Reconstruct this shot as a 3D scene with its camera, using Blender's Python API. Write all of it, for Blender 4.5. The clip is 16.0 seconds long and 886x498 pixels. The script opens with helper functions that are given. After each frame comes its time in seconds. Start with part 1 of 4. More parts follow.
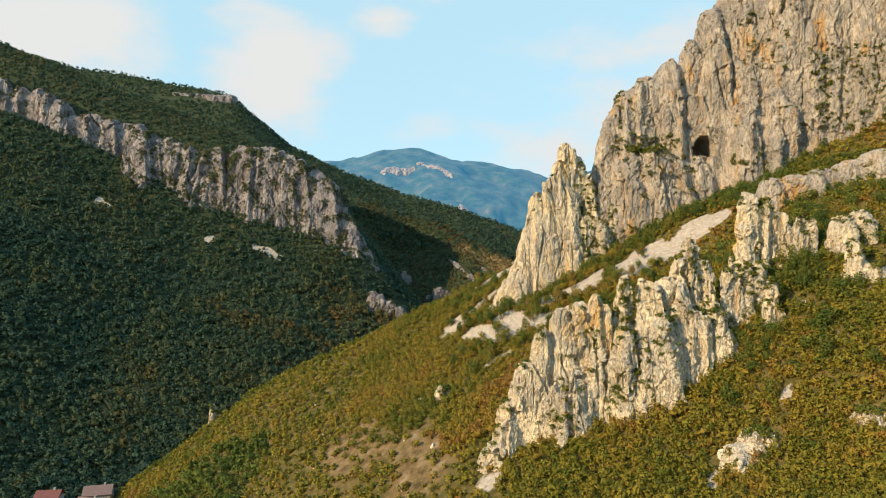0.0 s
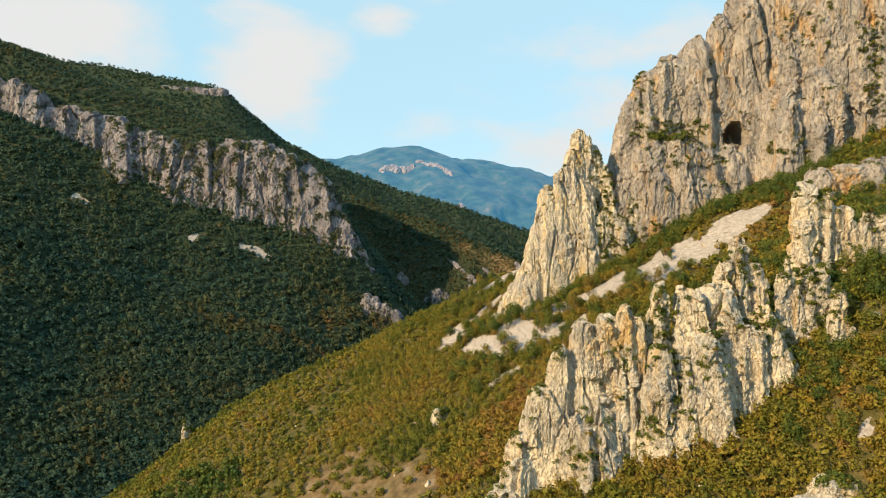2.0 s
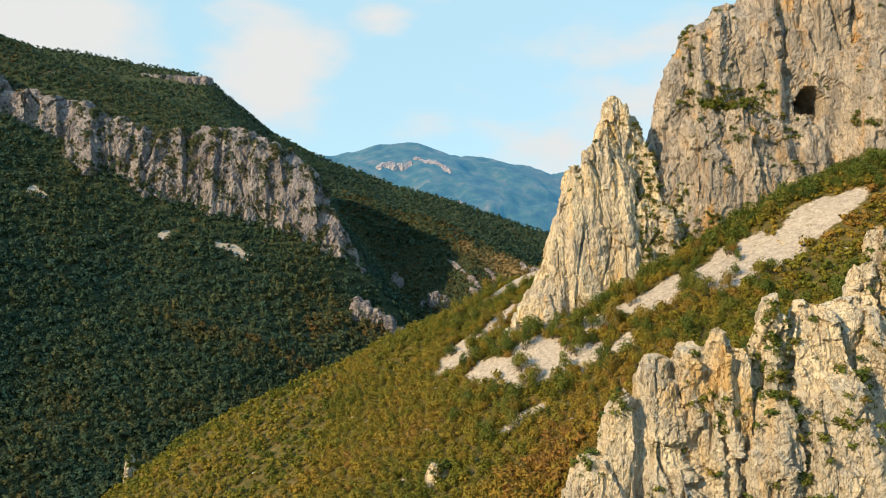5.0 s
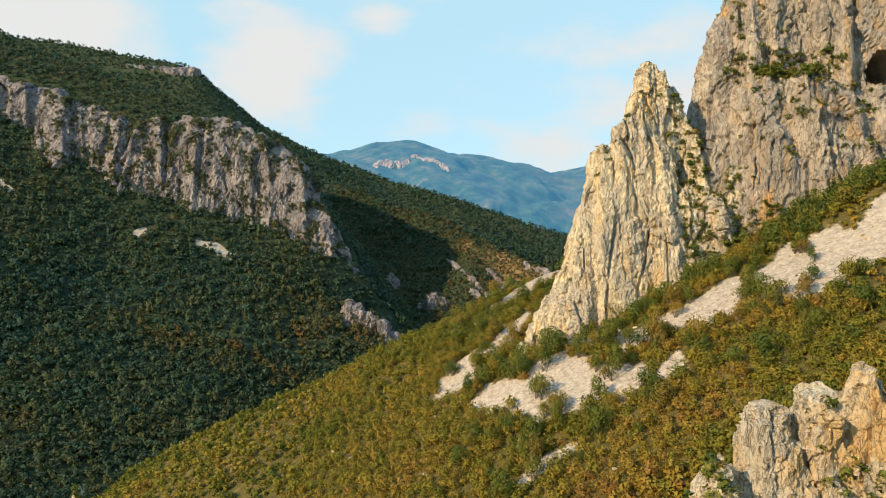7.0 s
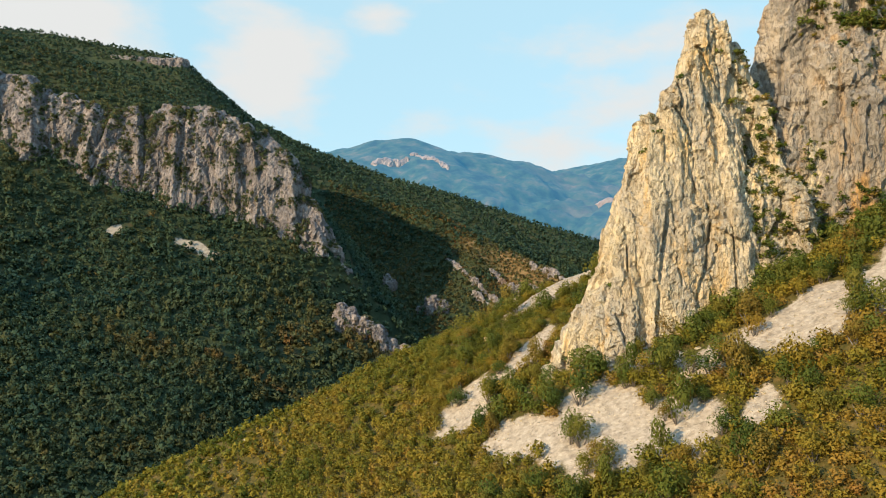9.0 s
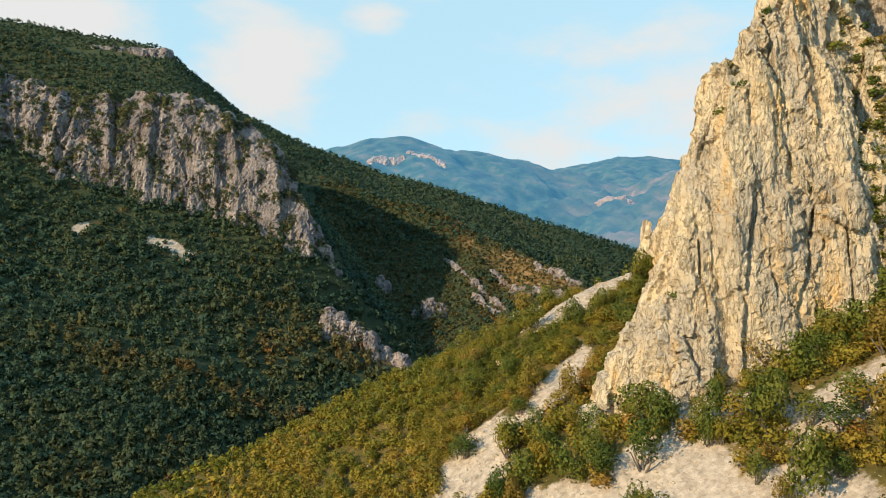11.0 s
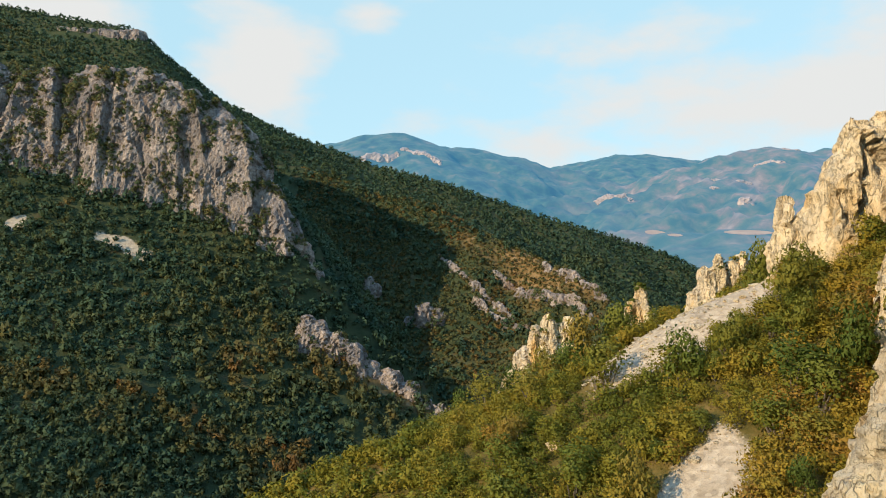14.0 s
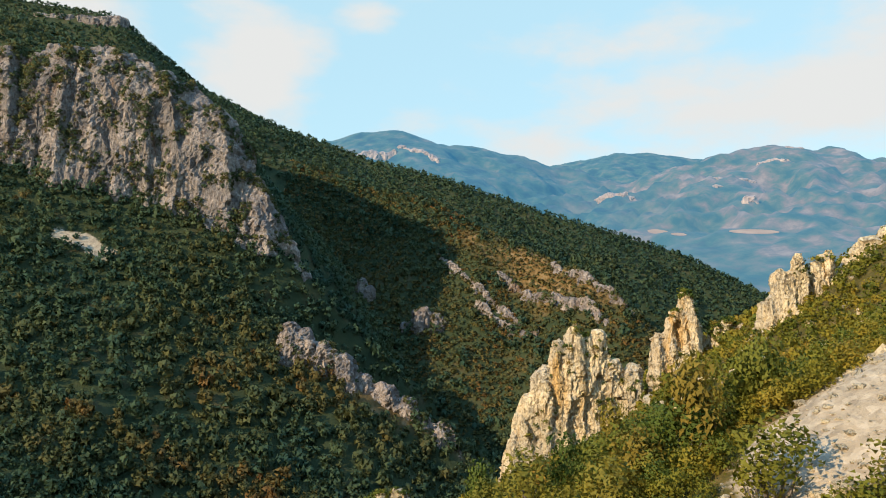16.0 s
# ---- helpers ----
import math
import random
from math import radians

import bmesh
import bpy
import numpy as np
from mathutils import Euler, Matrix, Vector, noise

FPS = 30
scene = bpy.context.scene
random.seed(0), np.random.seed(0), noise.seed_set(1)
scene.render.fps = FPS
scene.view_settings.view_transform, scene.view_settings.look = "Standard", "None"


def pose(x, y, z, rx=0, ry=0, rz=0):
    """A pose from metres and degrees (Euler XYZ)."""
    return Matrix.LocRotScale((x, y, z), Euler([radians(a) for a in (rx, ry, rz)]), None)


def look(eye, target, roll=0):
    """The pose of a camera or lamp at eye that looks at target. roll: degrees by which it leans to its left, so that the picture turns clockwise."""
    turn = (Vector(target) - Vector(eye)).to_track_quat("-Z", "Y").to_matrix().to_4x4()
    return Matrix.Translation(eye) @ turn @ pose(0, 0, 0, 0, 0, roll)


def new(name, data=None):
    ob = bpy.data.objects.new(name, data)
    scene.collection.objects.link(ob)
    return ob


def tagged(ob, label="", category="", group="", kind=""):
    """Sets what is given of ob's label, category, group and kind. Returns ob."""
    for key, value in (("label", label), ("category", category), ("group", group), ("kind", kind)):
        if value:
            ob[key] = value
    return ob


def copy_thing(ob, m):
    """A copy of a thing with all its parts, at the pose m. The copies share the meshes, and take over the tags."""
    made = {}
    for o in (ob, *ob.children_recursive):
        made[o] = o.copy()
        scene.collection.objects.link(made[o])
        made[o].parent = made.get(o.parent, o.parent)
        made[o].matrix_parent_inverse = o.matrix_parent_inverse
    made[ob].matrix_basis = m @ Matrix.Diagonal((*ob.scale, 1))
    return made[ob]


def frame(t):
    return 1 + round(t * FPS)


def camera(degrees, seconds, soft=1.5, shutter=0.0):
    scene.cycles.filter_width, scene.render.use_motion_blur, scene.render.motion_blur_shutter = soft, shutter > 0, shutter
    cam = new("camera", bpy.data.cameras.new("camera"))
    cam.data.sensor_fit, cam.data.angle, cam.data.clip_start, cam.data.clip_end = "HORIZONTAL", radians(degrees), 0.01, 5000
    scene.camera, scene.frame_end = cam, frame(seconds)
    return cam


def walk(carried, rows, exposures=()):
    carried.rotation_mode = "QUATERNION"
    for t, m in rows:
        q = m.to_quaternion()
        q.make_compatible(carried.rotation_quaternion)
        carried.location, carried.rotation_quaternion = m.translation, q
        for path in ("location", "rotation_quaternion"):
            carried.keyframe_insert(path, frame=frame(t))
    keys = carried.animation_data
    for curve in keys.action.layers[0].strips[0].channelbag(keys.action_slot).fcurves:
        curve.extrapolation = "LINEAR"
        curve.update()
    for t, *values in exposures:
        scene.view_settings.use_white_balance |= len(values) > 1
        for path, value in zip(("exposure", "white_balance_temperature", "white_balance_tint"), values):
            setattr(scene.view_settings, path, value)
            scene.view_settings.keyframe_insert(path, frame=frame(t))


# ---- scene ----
cam = camera(65.1, 16.0, soft=1.0)
METRES, EYE, TILT, LEAN, TURN = 220.0, 180.0, 0.66, 0.0, 0.0
ROWS = [
    (0.0, 0.0, 0.0, 0.0, -0.0, 0.0, 0.0),
    (0.5, 0.0003, 0.0284, 0.0006, -0.02, -0.02, -0.02),
    (1.0, 0.0007, 0.0575, 0.0007, 0.0, -0.05, -0.05),
    (1.5, 0.0013, 0.0877, 0.001, -0.02, -0.08, -0.04),
    (2.0, 0.002, 0.1189, 0.0012, -0.03, -0.08, -0.06),
    (2.5, 0.0021, 0.1508, 0.0011, -0.02, -0.08, -0.07),
    (3.0, 0.0023, 0.1827, 0.001, -0.08, -0.07, -0.04),
    (3.5, 0.0024, 0.2144, 0.0006, -0.11, -0.06, -0.04),
    (4.0, 0.0022, 0.2461, -0.0001, -0.11, -0.08, -0.05),
    (6.5, 0.0006, 0.4039, -0.0019, -0.31, -0.19, -0.08),
    (7.0, 0.0001, 0.4354, -0.003, -0.34, -0.19, -0.08),
    (7.5, -0.0005, 0.467, -0.0039, -0.35, -0.2, -0.11),
    (8.0, -0.0009, 0.4987, -0.0042, -0.32, -0.19, -0.09),
    (8.5, -0.0014, 0.5302, -0.0047, -0.35, -0.21, -0.08),
    (9.0, -0.0016, 0.5617, -0.0052, -0.39, -0.21, -0.05),
    (11.5, -0.0034, 0.7176, -0.0073, -0.75, -0.24, 0.02),
    (12.0, -0.0038, 0.7493, -0.0074, -0.83, -0.26, 0.01),
    (12.5, -0.004, 0.781, -0.0078, -0.93, -0.26, 0.05),
    (13.0, -0.0043, 0.8129, -0.0084, -1.02, -0.26, 0.02),
    (13.5, -0.0047, 0.8447, -0.0092, -1.06, -0.27, 0.03),
    (14.0, -0.0053, 0.876, -0.0099, -1.11, -0.27, -0.01),
    (14.5, -0.0057, 0.9075, -0.0104, -1.16, -0.27, -0.04),
    (15.0, -0.0064, 0.9383, -0.0106, -1.21, -0.27, -0.07),
    (15.5, -0.007, 0.9691, -0.0109, -1.29, -0.29, -0.05),
    (16.0, -0.0069, 0.9998, -0.0115, -1.31, -0.31, -0.05),
]
walk(cam, [(t, pose(0, 0, EYE, TILT, LEAN, TURN) @ pose(METRES * x, METRES * y, METRES * z, 90 + pitch, roll, yaw)) for t, x, y, z, yaw, pitch, roll in ROWS])

# ---------------------------------------------------------------- light
SUN_AZ, SUN_EL = 235.0, 25.0          # compass degrees from straight ahead, clockwise; height
world = bpy.data.worlds.new("sky")
scene.world = world
world.use_nodes = True
wt = world.node_tree
wt.nodes.clear()
sky = wt.nodes.new("ShaderNodeTexSky")
sky.sky_type, sky.sun_disc = "NISHITA", False
sky.sun_elevation, sky.sun_rotation = radians(SUN_EL), radians(SUN_AZ)
sky.altitude, sky.air_density, sky.dust_density, sky.ozone_density = 400, 1.0, 1.2, 1.5
way = wt.nodes.new("ShaderNodeTexCoord")
stretch = wt.nodes.new("ShaderNodeMapping")
stretch.inputs["Scale"].default_value = (1.0, 1.0, 2.2)
wt.links.new(way.outputs["Generated"], stretch.inputs["Vector"])
fluff = wt.nodes.new("ShaderNodeTexNoise")
fluff.inputs["Scale"].default_value, fluff.inputs["Detail"].default_value, fluff.inputs["Roughness"].default_value = 6.5, 7, 0.55
wt.links.new(stretch.outputs["Vector"], fluff.inputs["Vector"])


def add(a, b, op="ADD", clamp=False):
    n = wt.nodes.new("ShaderNodeMath")
    n.operation, n.use_clamp = op, clamp
    for i, v in enumerate((a, b)):
        if isinstance(v, (int, float)):
            n.inputs[i].default_value = v
        else:
            wt.links.new(v, n.inputs[i])
    return n.outputs[0]


def puff(x, z, wide, high, gain):
    """A soft cloud bank round the direction (x, 1, z)."""
    m = wt.nodes.new("ShaderNodeMapping")
    m.vector_type = "TEXTURE"
    c = Vector((x, 1, z)).normalized()
    m.inputs["Location"].default_value = c
    m.inputs["Scale"].default_value = (wide, 1.0, high)
    wt.links.new(way.outputs["Generated"], m.inputs["Vector"])
    g = wt.nodes.new("ShaderNodeTexGradient")
    g.gradient_type = "SPHERICAL"
    wt.links.new(m.outputs["Vector"], g.inputs["Vector"])
    return add(g.outputs["Fac"], gain, "MULTIPLY")


banks = [(-0.60, 0.32, 0.20, 0.13, 0.75), (-0.24, 0.27, 0.13, 0.15, 0.8), (-0.09, 0.345, 0.075, 0.035, 0.5),
         (-0.02, 0.40, 0.10, 0.05, 0.5), (0.30, 0.30, 0.30, 0.06, 0.5), (0.50, 0.22, 0.52, 0.13, 0.66), (0.22, 0.15, 0.60, 0.09, 0.42),
         (1.2, 0.35, 0.6, 0.2, 0.7), (-1.3, 0.45, 0.5, 0.2, 0.6)]
cover = None
for bank in banks:
    v = puff(*bank)
    cover = v if cover is None else add(cover, v, "MAXIMUM")
thick = add(add(fluff.outputs["Fac"], cover), 0.0, "ADD")
ramp = wt.nodes.new("ShaderNodeMapRange")
ramp.interpolation_type = "SMOOTHSTEP"
ramp.inputs[1].default_value, ramp.inputs[2].default_value = 0.66, 1.04
wt.links.new(thick, ramp.inputs[0])
blend = wt.nodes.new("ShaderNodeMix")
blend.data_type = "RGBA"
wt.links.new(ramp.outputs[0], blend.inputs[0])
veil = wt.nodes.new("ShaderNodeMix")
veil.data_type = "RGBA"
veil.inputs[0].default_value = 0.8
wt.links.new(sky.outputs[0], veil.inputs[6])
height = wt.nodes.new("ShaderNodeSeparateXYZ")
wt.links.new(way.outputs["Generated"], height.inputs[0])
rise = wt.nodes.new("ShaderNodeMapRange")
rise.interpolation_type = "SMOOTHSTEP"
rise.inputs[1].default_value, rise.inputs[2].default_value = 0.36, 0.95
wt.links.new(height.outputs[2], rise.inputs[0])
dome = wt.nodes.new("ShaderNodeMix")
dome.data_type = "RGBA"
wt.links.new(rise.outputs[0], dome.inputs[0])
dome.inputs[6].default_value = (3.0, 4.65, 5.3, 1)
dome.inputs[7].default_value = (2.5, 5.7, 10.5, 1)
wt.links.new(dome.outputs[2], veil.inputs[7])
wt.links.new(veil.outputs[2], blend.inputs[6])
blend.inputs[7].default_value = (4.3, 4.35, 4.3, 1)
back = wt.nodes.new("ShaderNodeBackground")
back.inputs["Strength"].default_value = 0.114
wt.links.new(blend.outputs[2], back.inputs["Color"])
wout = wt.nodes.new("ShaderNodeOutputWorld")
wt.links.new(back.outputs[0], wout.inputs[0])

lamp = bpy.data.lights.new("sun", "SUN")
lamp.energy, lamp.angle, lamp.color = 4.2, radians(0.6), (1.0, 0.79, 0.52)
sun = new("sun", lamp)
az, el = radians(SUN_AZ), radians(SUN_EL)
to_sun = Vector((math.sin(az) * math.cos(el), math.cos(az) * math.cos(el), math.sin(el)))
sun.matrix_world = look(to_sun * 500, (0, 0, 0))
scene.view_settings.exposure = 0.72

# ---------------------------------------------------------------- noise and land forms
rng = np.random.default_rng(7)
PERM = np.random.default_rng(3).permutation(256)
PERM = np.concatenate([PERM, PERM, PERM])
GRAD = np.random.default_rng(4).normal(size=(256, 3))
GRAD /= np.linalg.norm(GRAD, axis=1)[:, None]


def pnoise(x, y, z):
    """Gradient noise, about -0.7 to 0.7."""
    x, y, z = np.broadcast_arrays(x, y, z)
    xi, yi, zi = (np.floor(v).astype(np.int64) for v in (x, y, z))
    xf, yf, zf = x - xi, y - yi, z - zi
    u, v, w = (f * f * f * (f * (f * 6 - 15) + 10) for f in (xf, yf, zf))
    out = 0.0
    for dx in (0, 1):
        for dy in (0, 1):
            for dz in (0, 1):
                h = PERM[PERM[PERM[(xi + dx) & 255] + ((yi + dy) & 255)] + ((zi + dz) & 255)]
                g = GRAD[h]
                d = g[..., 0] * (xf - dx) + g[..., 1] * (yf - dy) + g[..., 2] * (zf - dz)
                out = out + d * (u if dx else 1 - u) * (v if dy else 1 - v) * (w if dz else 1 - w)
    return out


def fractal(x, y, z, octaves=4, gain=0.5):
    s, a = 0.0, 1.0
    for o in range(octaves):
        s = s + a * pnoise(x * 2 ** o + 17 * o, y * 2 ** o, z * 2 ** o - 9 * o)
        a *= gain
    return s


def smax(a, b, k):
    return 0.5 * (a + b + np.sqrt((a - b) ** 2 + k * k))


def smin(a, b, k):
    return 0.5 * (a + b - np.sqrt((a - b) ** 2 + k * k))


def ridge(x, y, line, slope, knee=1e6, lower=0.0):
    """A crest along a line of (x, y, z), falling off at the slope on both sides, and more steeply past the knee."""
    best = np.full(np.shape(x), -1e9)
    for (ax, ay, az_), (bx, by, bz) in zip(line[:-1], line[1:]):
        dx, dy = bx - ax, by - ay
        t = np.clip(((x - ax) * dx + (y - ay) * dy) / (dx * dx + dy * dy), 0, 1)
        d = np.hypot(x - ax - t * dx, y - ay - t * dy)
        best = np.maximum(best, az_ + t * (bz - az_) - slope * d - lower * np.maximum(d - knee, 0))
    return best


def right_slope(x, y):
    crest = 257 - 0.16 * x
    base = 149 + 0.5 * x
    near = base + 0.30 * (y - 200)
    far = base + 0.30 * (crest - 200) - 0.37 * (y - crest)
    far = far + 0.40 * np.clip(x - 25, 0, 36) * np.clip((y - 262) / 50, 0, 1) - 0.25 * np.clip(12 - x, 0, 60) * np.clip((y - 260) / 25, 0, 1)
    z = smin(near, far, 4)
    z = z - 0.35 * np.maximum(-72 - x, 0)
    z = z - 12 * np.exp(-((x - 63) / 28) ** 2 - ((y - 121) / 24) ** 2)
    z = z + 8 * np.exp(-((x - 76) / 14) ** 2 - ((y - 166) / 12) ** 2)
    z = z + 2 * np.exp(-((x - 23) / 12) ** 2 - ((y - 254.5 - 0.3 * (x - 23)) / 5) ** 2)
    return smin(z, 330 - 0.25 * (x - 420), 40)


LX = [-430, -300, -250, -205, -161, -120, -100, -85, -70, -50, -25, 10]
LFOOT = [300, 278, 260, 239, 218, 207, 201, 198, 191, 178, 150, 110]
LTOP = [366, 319, 298, 285, 269, 255, 244, 235, 209, 184, 153, 110]
LEDGE = 468.0


def left_mountain(x, y):
    foot, top = np.interp(x, LX, LFOOT), np.interp(x, LX, LTOP)
    d = LEDGE - y
    low = foot - np.interp(d, [0, 15, 50, 105, 150, 195, 260, 400], [0, 18, 48, 74, 96, 120, 132, 160])
    sheer = cliff_share(x)
    brow = 180 + (top - 180) * (1 + 0.10 * (1 - sheer)) - foot
    up = foot + brow * (sheer * np.clip((-d - 9) / 10, 0, 1) + (1 - sheer) * np.sin(1.5708 * np.clip((-d - 19) / 28, 0, 1)))
    up = up + np.interp(x, [-330, -270], [0.25, 0.0]) * np.clip(-d - 47, 0, 50) - 0.5 * np.maximum(-d - 56, 0)
    return np.where(d > 0, low, up)


def cliff_share(x):
    """How much of the drop from brow to foot is sheer rock."""
    return np.interp(x, [-260, -200, -160, -125, -100], [0.42, 0.55, 0.68, 0.88, 1.0])


SPUR = [(-110, 610, 243), (-33, 590, 214), (-1, 565, 206), (24, 545, 192), (47, 525, 178), (64, 495, 169), (72, 480, 160), (86, 462, 130)]
RIB = [(-85, 455, 176), (-60, 444, 161), (-41, 437, 150), (-1, 432, 127), (18, 420, 111)]
BACK = [(-202, 719, 314), (-160, 713, 295), (-121, 707, 276), (-74, 700, 257), (-30, 683, 240), (14, 665, 226), (82, 645, 201), (147, 632, 180), (190, 622, 157), (300, 600, 120)]
PLATEAU = [(-900, 950, 530), (-405, 750, 388), (-222, 722, 349)]
# WEST: unseen ridge left of the view, added to cast shade into the valley.
WEST = [(-480, -500, 310), (-450, 100, 255), (-430, 200, 205), (-430, 300, 185), (-440, 450, 230), (-460, 560, 300)]


def land(x, y):
    """Height of the ground."""
    x, y = np.asarray(x, float), np.asarray(y, float)
    z = 86 + 0.075 * np.clip(y - 540, 0, 1100)
    z = smax(z, right_slope(x, y), 6)
    z = smax(z, left_mountain(x, y), 5)
    z = smax(z, ridge(x, y, SPUR, 0.85), 6)
    z = smax(z, ridge(x, y, RIB, 0.75), 4)
    z = smax(z, ridge(x, y, BACK, 0.52, 90, 0.7), 6)
    z = smax(z, ridge(x, y, PLATEAU, 0.9), 3)
    z = smax(z, ridge(x, y, WEST, 1.0), 8)
    z = z + 3.2 * fractal(x / 46, y / 46, 0.3, 4) + 0.5 * pnoise(x / 5, y / 5, 1.7)
    return z


HILL_A = [(-700, 2050, 412), (-256, 2000, 474), (-169, 2000, 492), (-68, 2000, 497), (5, 2000, 475), (150, 2010, 453), (352, 2030, 416), (520, 2060, 372)]
HILL_B = [(200, 2700, 447), (624, 2520, 515), (737, 2520, 517), (868, 2500, 497), (1300, 2500, 477)]
HILL_C = [(560, 1900, 379), (694, 1820, 419), (837, 1820, 443), (1020, 1830, 427), (1230, 1840, 402), (1800, 1900, 387)]


FIELDS = [(381, 1361, 17, 16), (491, 1254, 38, 14), (390, 1292, 12, 9)]


def far_raw(x, y):
    z = np.interp(y, [870, 1100, 1400], [100.0, 140.0, 152.0]) + 0.0 * x
    for line, slope in ((HILL_A, 0.42), (HILL_B, 0.40), (HILL_C, 0.34)):
        z = smax(z, ridge(x, y, line, slope), 15)
    gully = np.abs(fractal(x / 190, y / 260, 2.0, 5, 0.55))
    return z - 135 * gully * np.clip((z - 160) / 120, 0, 1) * np.clip((505 - z) / 220, 0.06, 1) + 4 * fractal(x / 30, y / 30, 7.0, 2)


SHELVES = [(cx, cy, a, b, float(far_raw(np.array(cx * 1.0), np.array(cy * 1.0)))) for cx, cy, a, b in FIELDS]


def far_land(x, y):
    z = far_raw(x, y)
    for cx, cy, a, b, level in SHELVES:
        w = np.clip(2.6 - np.hypot((x - cx) / (a + 14), (y - cy) / (b + 14)) * 1.6, 0, 1)
        z = z * (1 - w) + (level + 0.28 * (y - cy)) * w
    return z


def ground_at(x, y):
    return far_land(np.asarray(x, float), np.asarray(y, float)) if y > 1200 else land(x, y)


# ---------------------------------------------------------------- materials
def mat(name):
    m = bpy.data.materials.new(name)
    m.use_nodes = True
    t = m.node_tree
    return m, t, t.nodes["Principled BSDF"]


def nd(t, kind, **inp):
    n = t.nodes.new(kind)
    for k, v in inp.items():
        n.inputs[k].default_value = v
    return n


def noise_node(t, scale, detail=4, rough=0.55, stretch_by=None):
    c = t.nodes.new("ShaderNodeNewGeometry").outputs["Position"]
    if stretch_by:
        m = t.nodes.new("ShaderNodeMapping")
        m.inputs["Scale"].default_value = stretch_by
        t.links.new(c, m.inputs["Vector"])
        c = m.outputs["Vector"]
    n = nd(t, "ShaderNodeTexNoise", Scale=scale, Detail=detail, Roughness=rough)
    t.links.new(c, n.inputs["Vector"])
    return n.outputs["Fac"]


def ramp_node(t, fac, stops):
    r = t.nodes.new("ShaderNodeValToRGB")
    e = r.color_ramp.elements
    while len(e) < len(stops):
        e.new(0.5)
    for i, (p, c) in enumerate(stops):
        e[i].position, e[i].color = p, (*c, 1) if len(c) == 3 else c
    t.links.new(fac, r.inputs["Fac"])
    return r.outputs["Color"]


def mix(t, fac, a, b, mode="MIX"):
    m = t.nodes.new("ShaderNodeMix")
    m.data_type, m.blend_type = "RGBA", mode
    for sock, v in ((0, fac), (6, a), (7, b)):
        if isinstance(v, (int, float)):
            m.inputs[sock].default_value = v
        elif isinstance(v, tuple):
            m.inputs[sock].default_value = (*v, 1)
        else:
            t.links.new(v, m.inputs[sock])
    return m.outputs[2]


def step(t, fac, a, b):
    m = t.nodes.new("ShaderNodeMapRange")
    m.interpolation_type = "SMOOTHSTEP"
    m.inputs[1].default_value, m.inputs[2].default_value = a, b
    t.links.new(fac, m.inputs[0])
    return m.outputs[0]


def bump(t, b, height, dist, strength=1.0):
    n = nd(t, "ShaderNodeBump", Strength=strength, Distance=dist)
    t.links.new(height, n.inputs["Height"])
    t.links.new(n.outputs[0], b.inputs["Normal"])


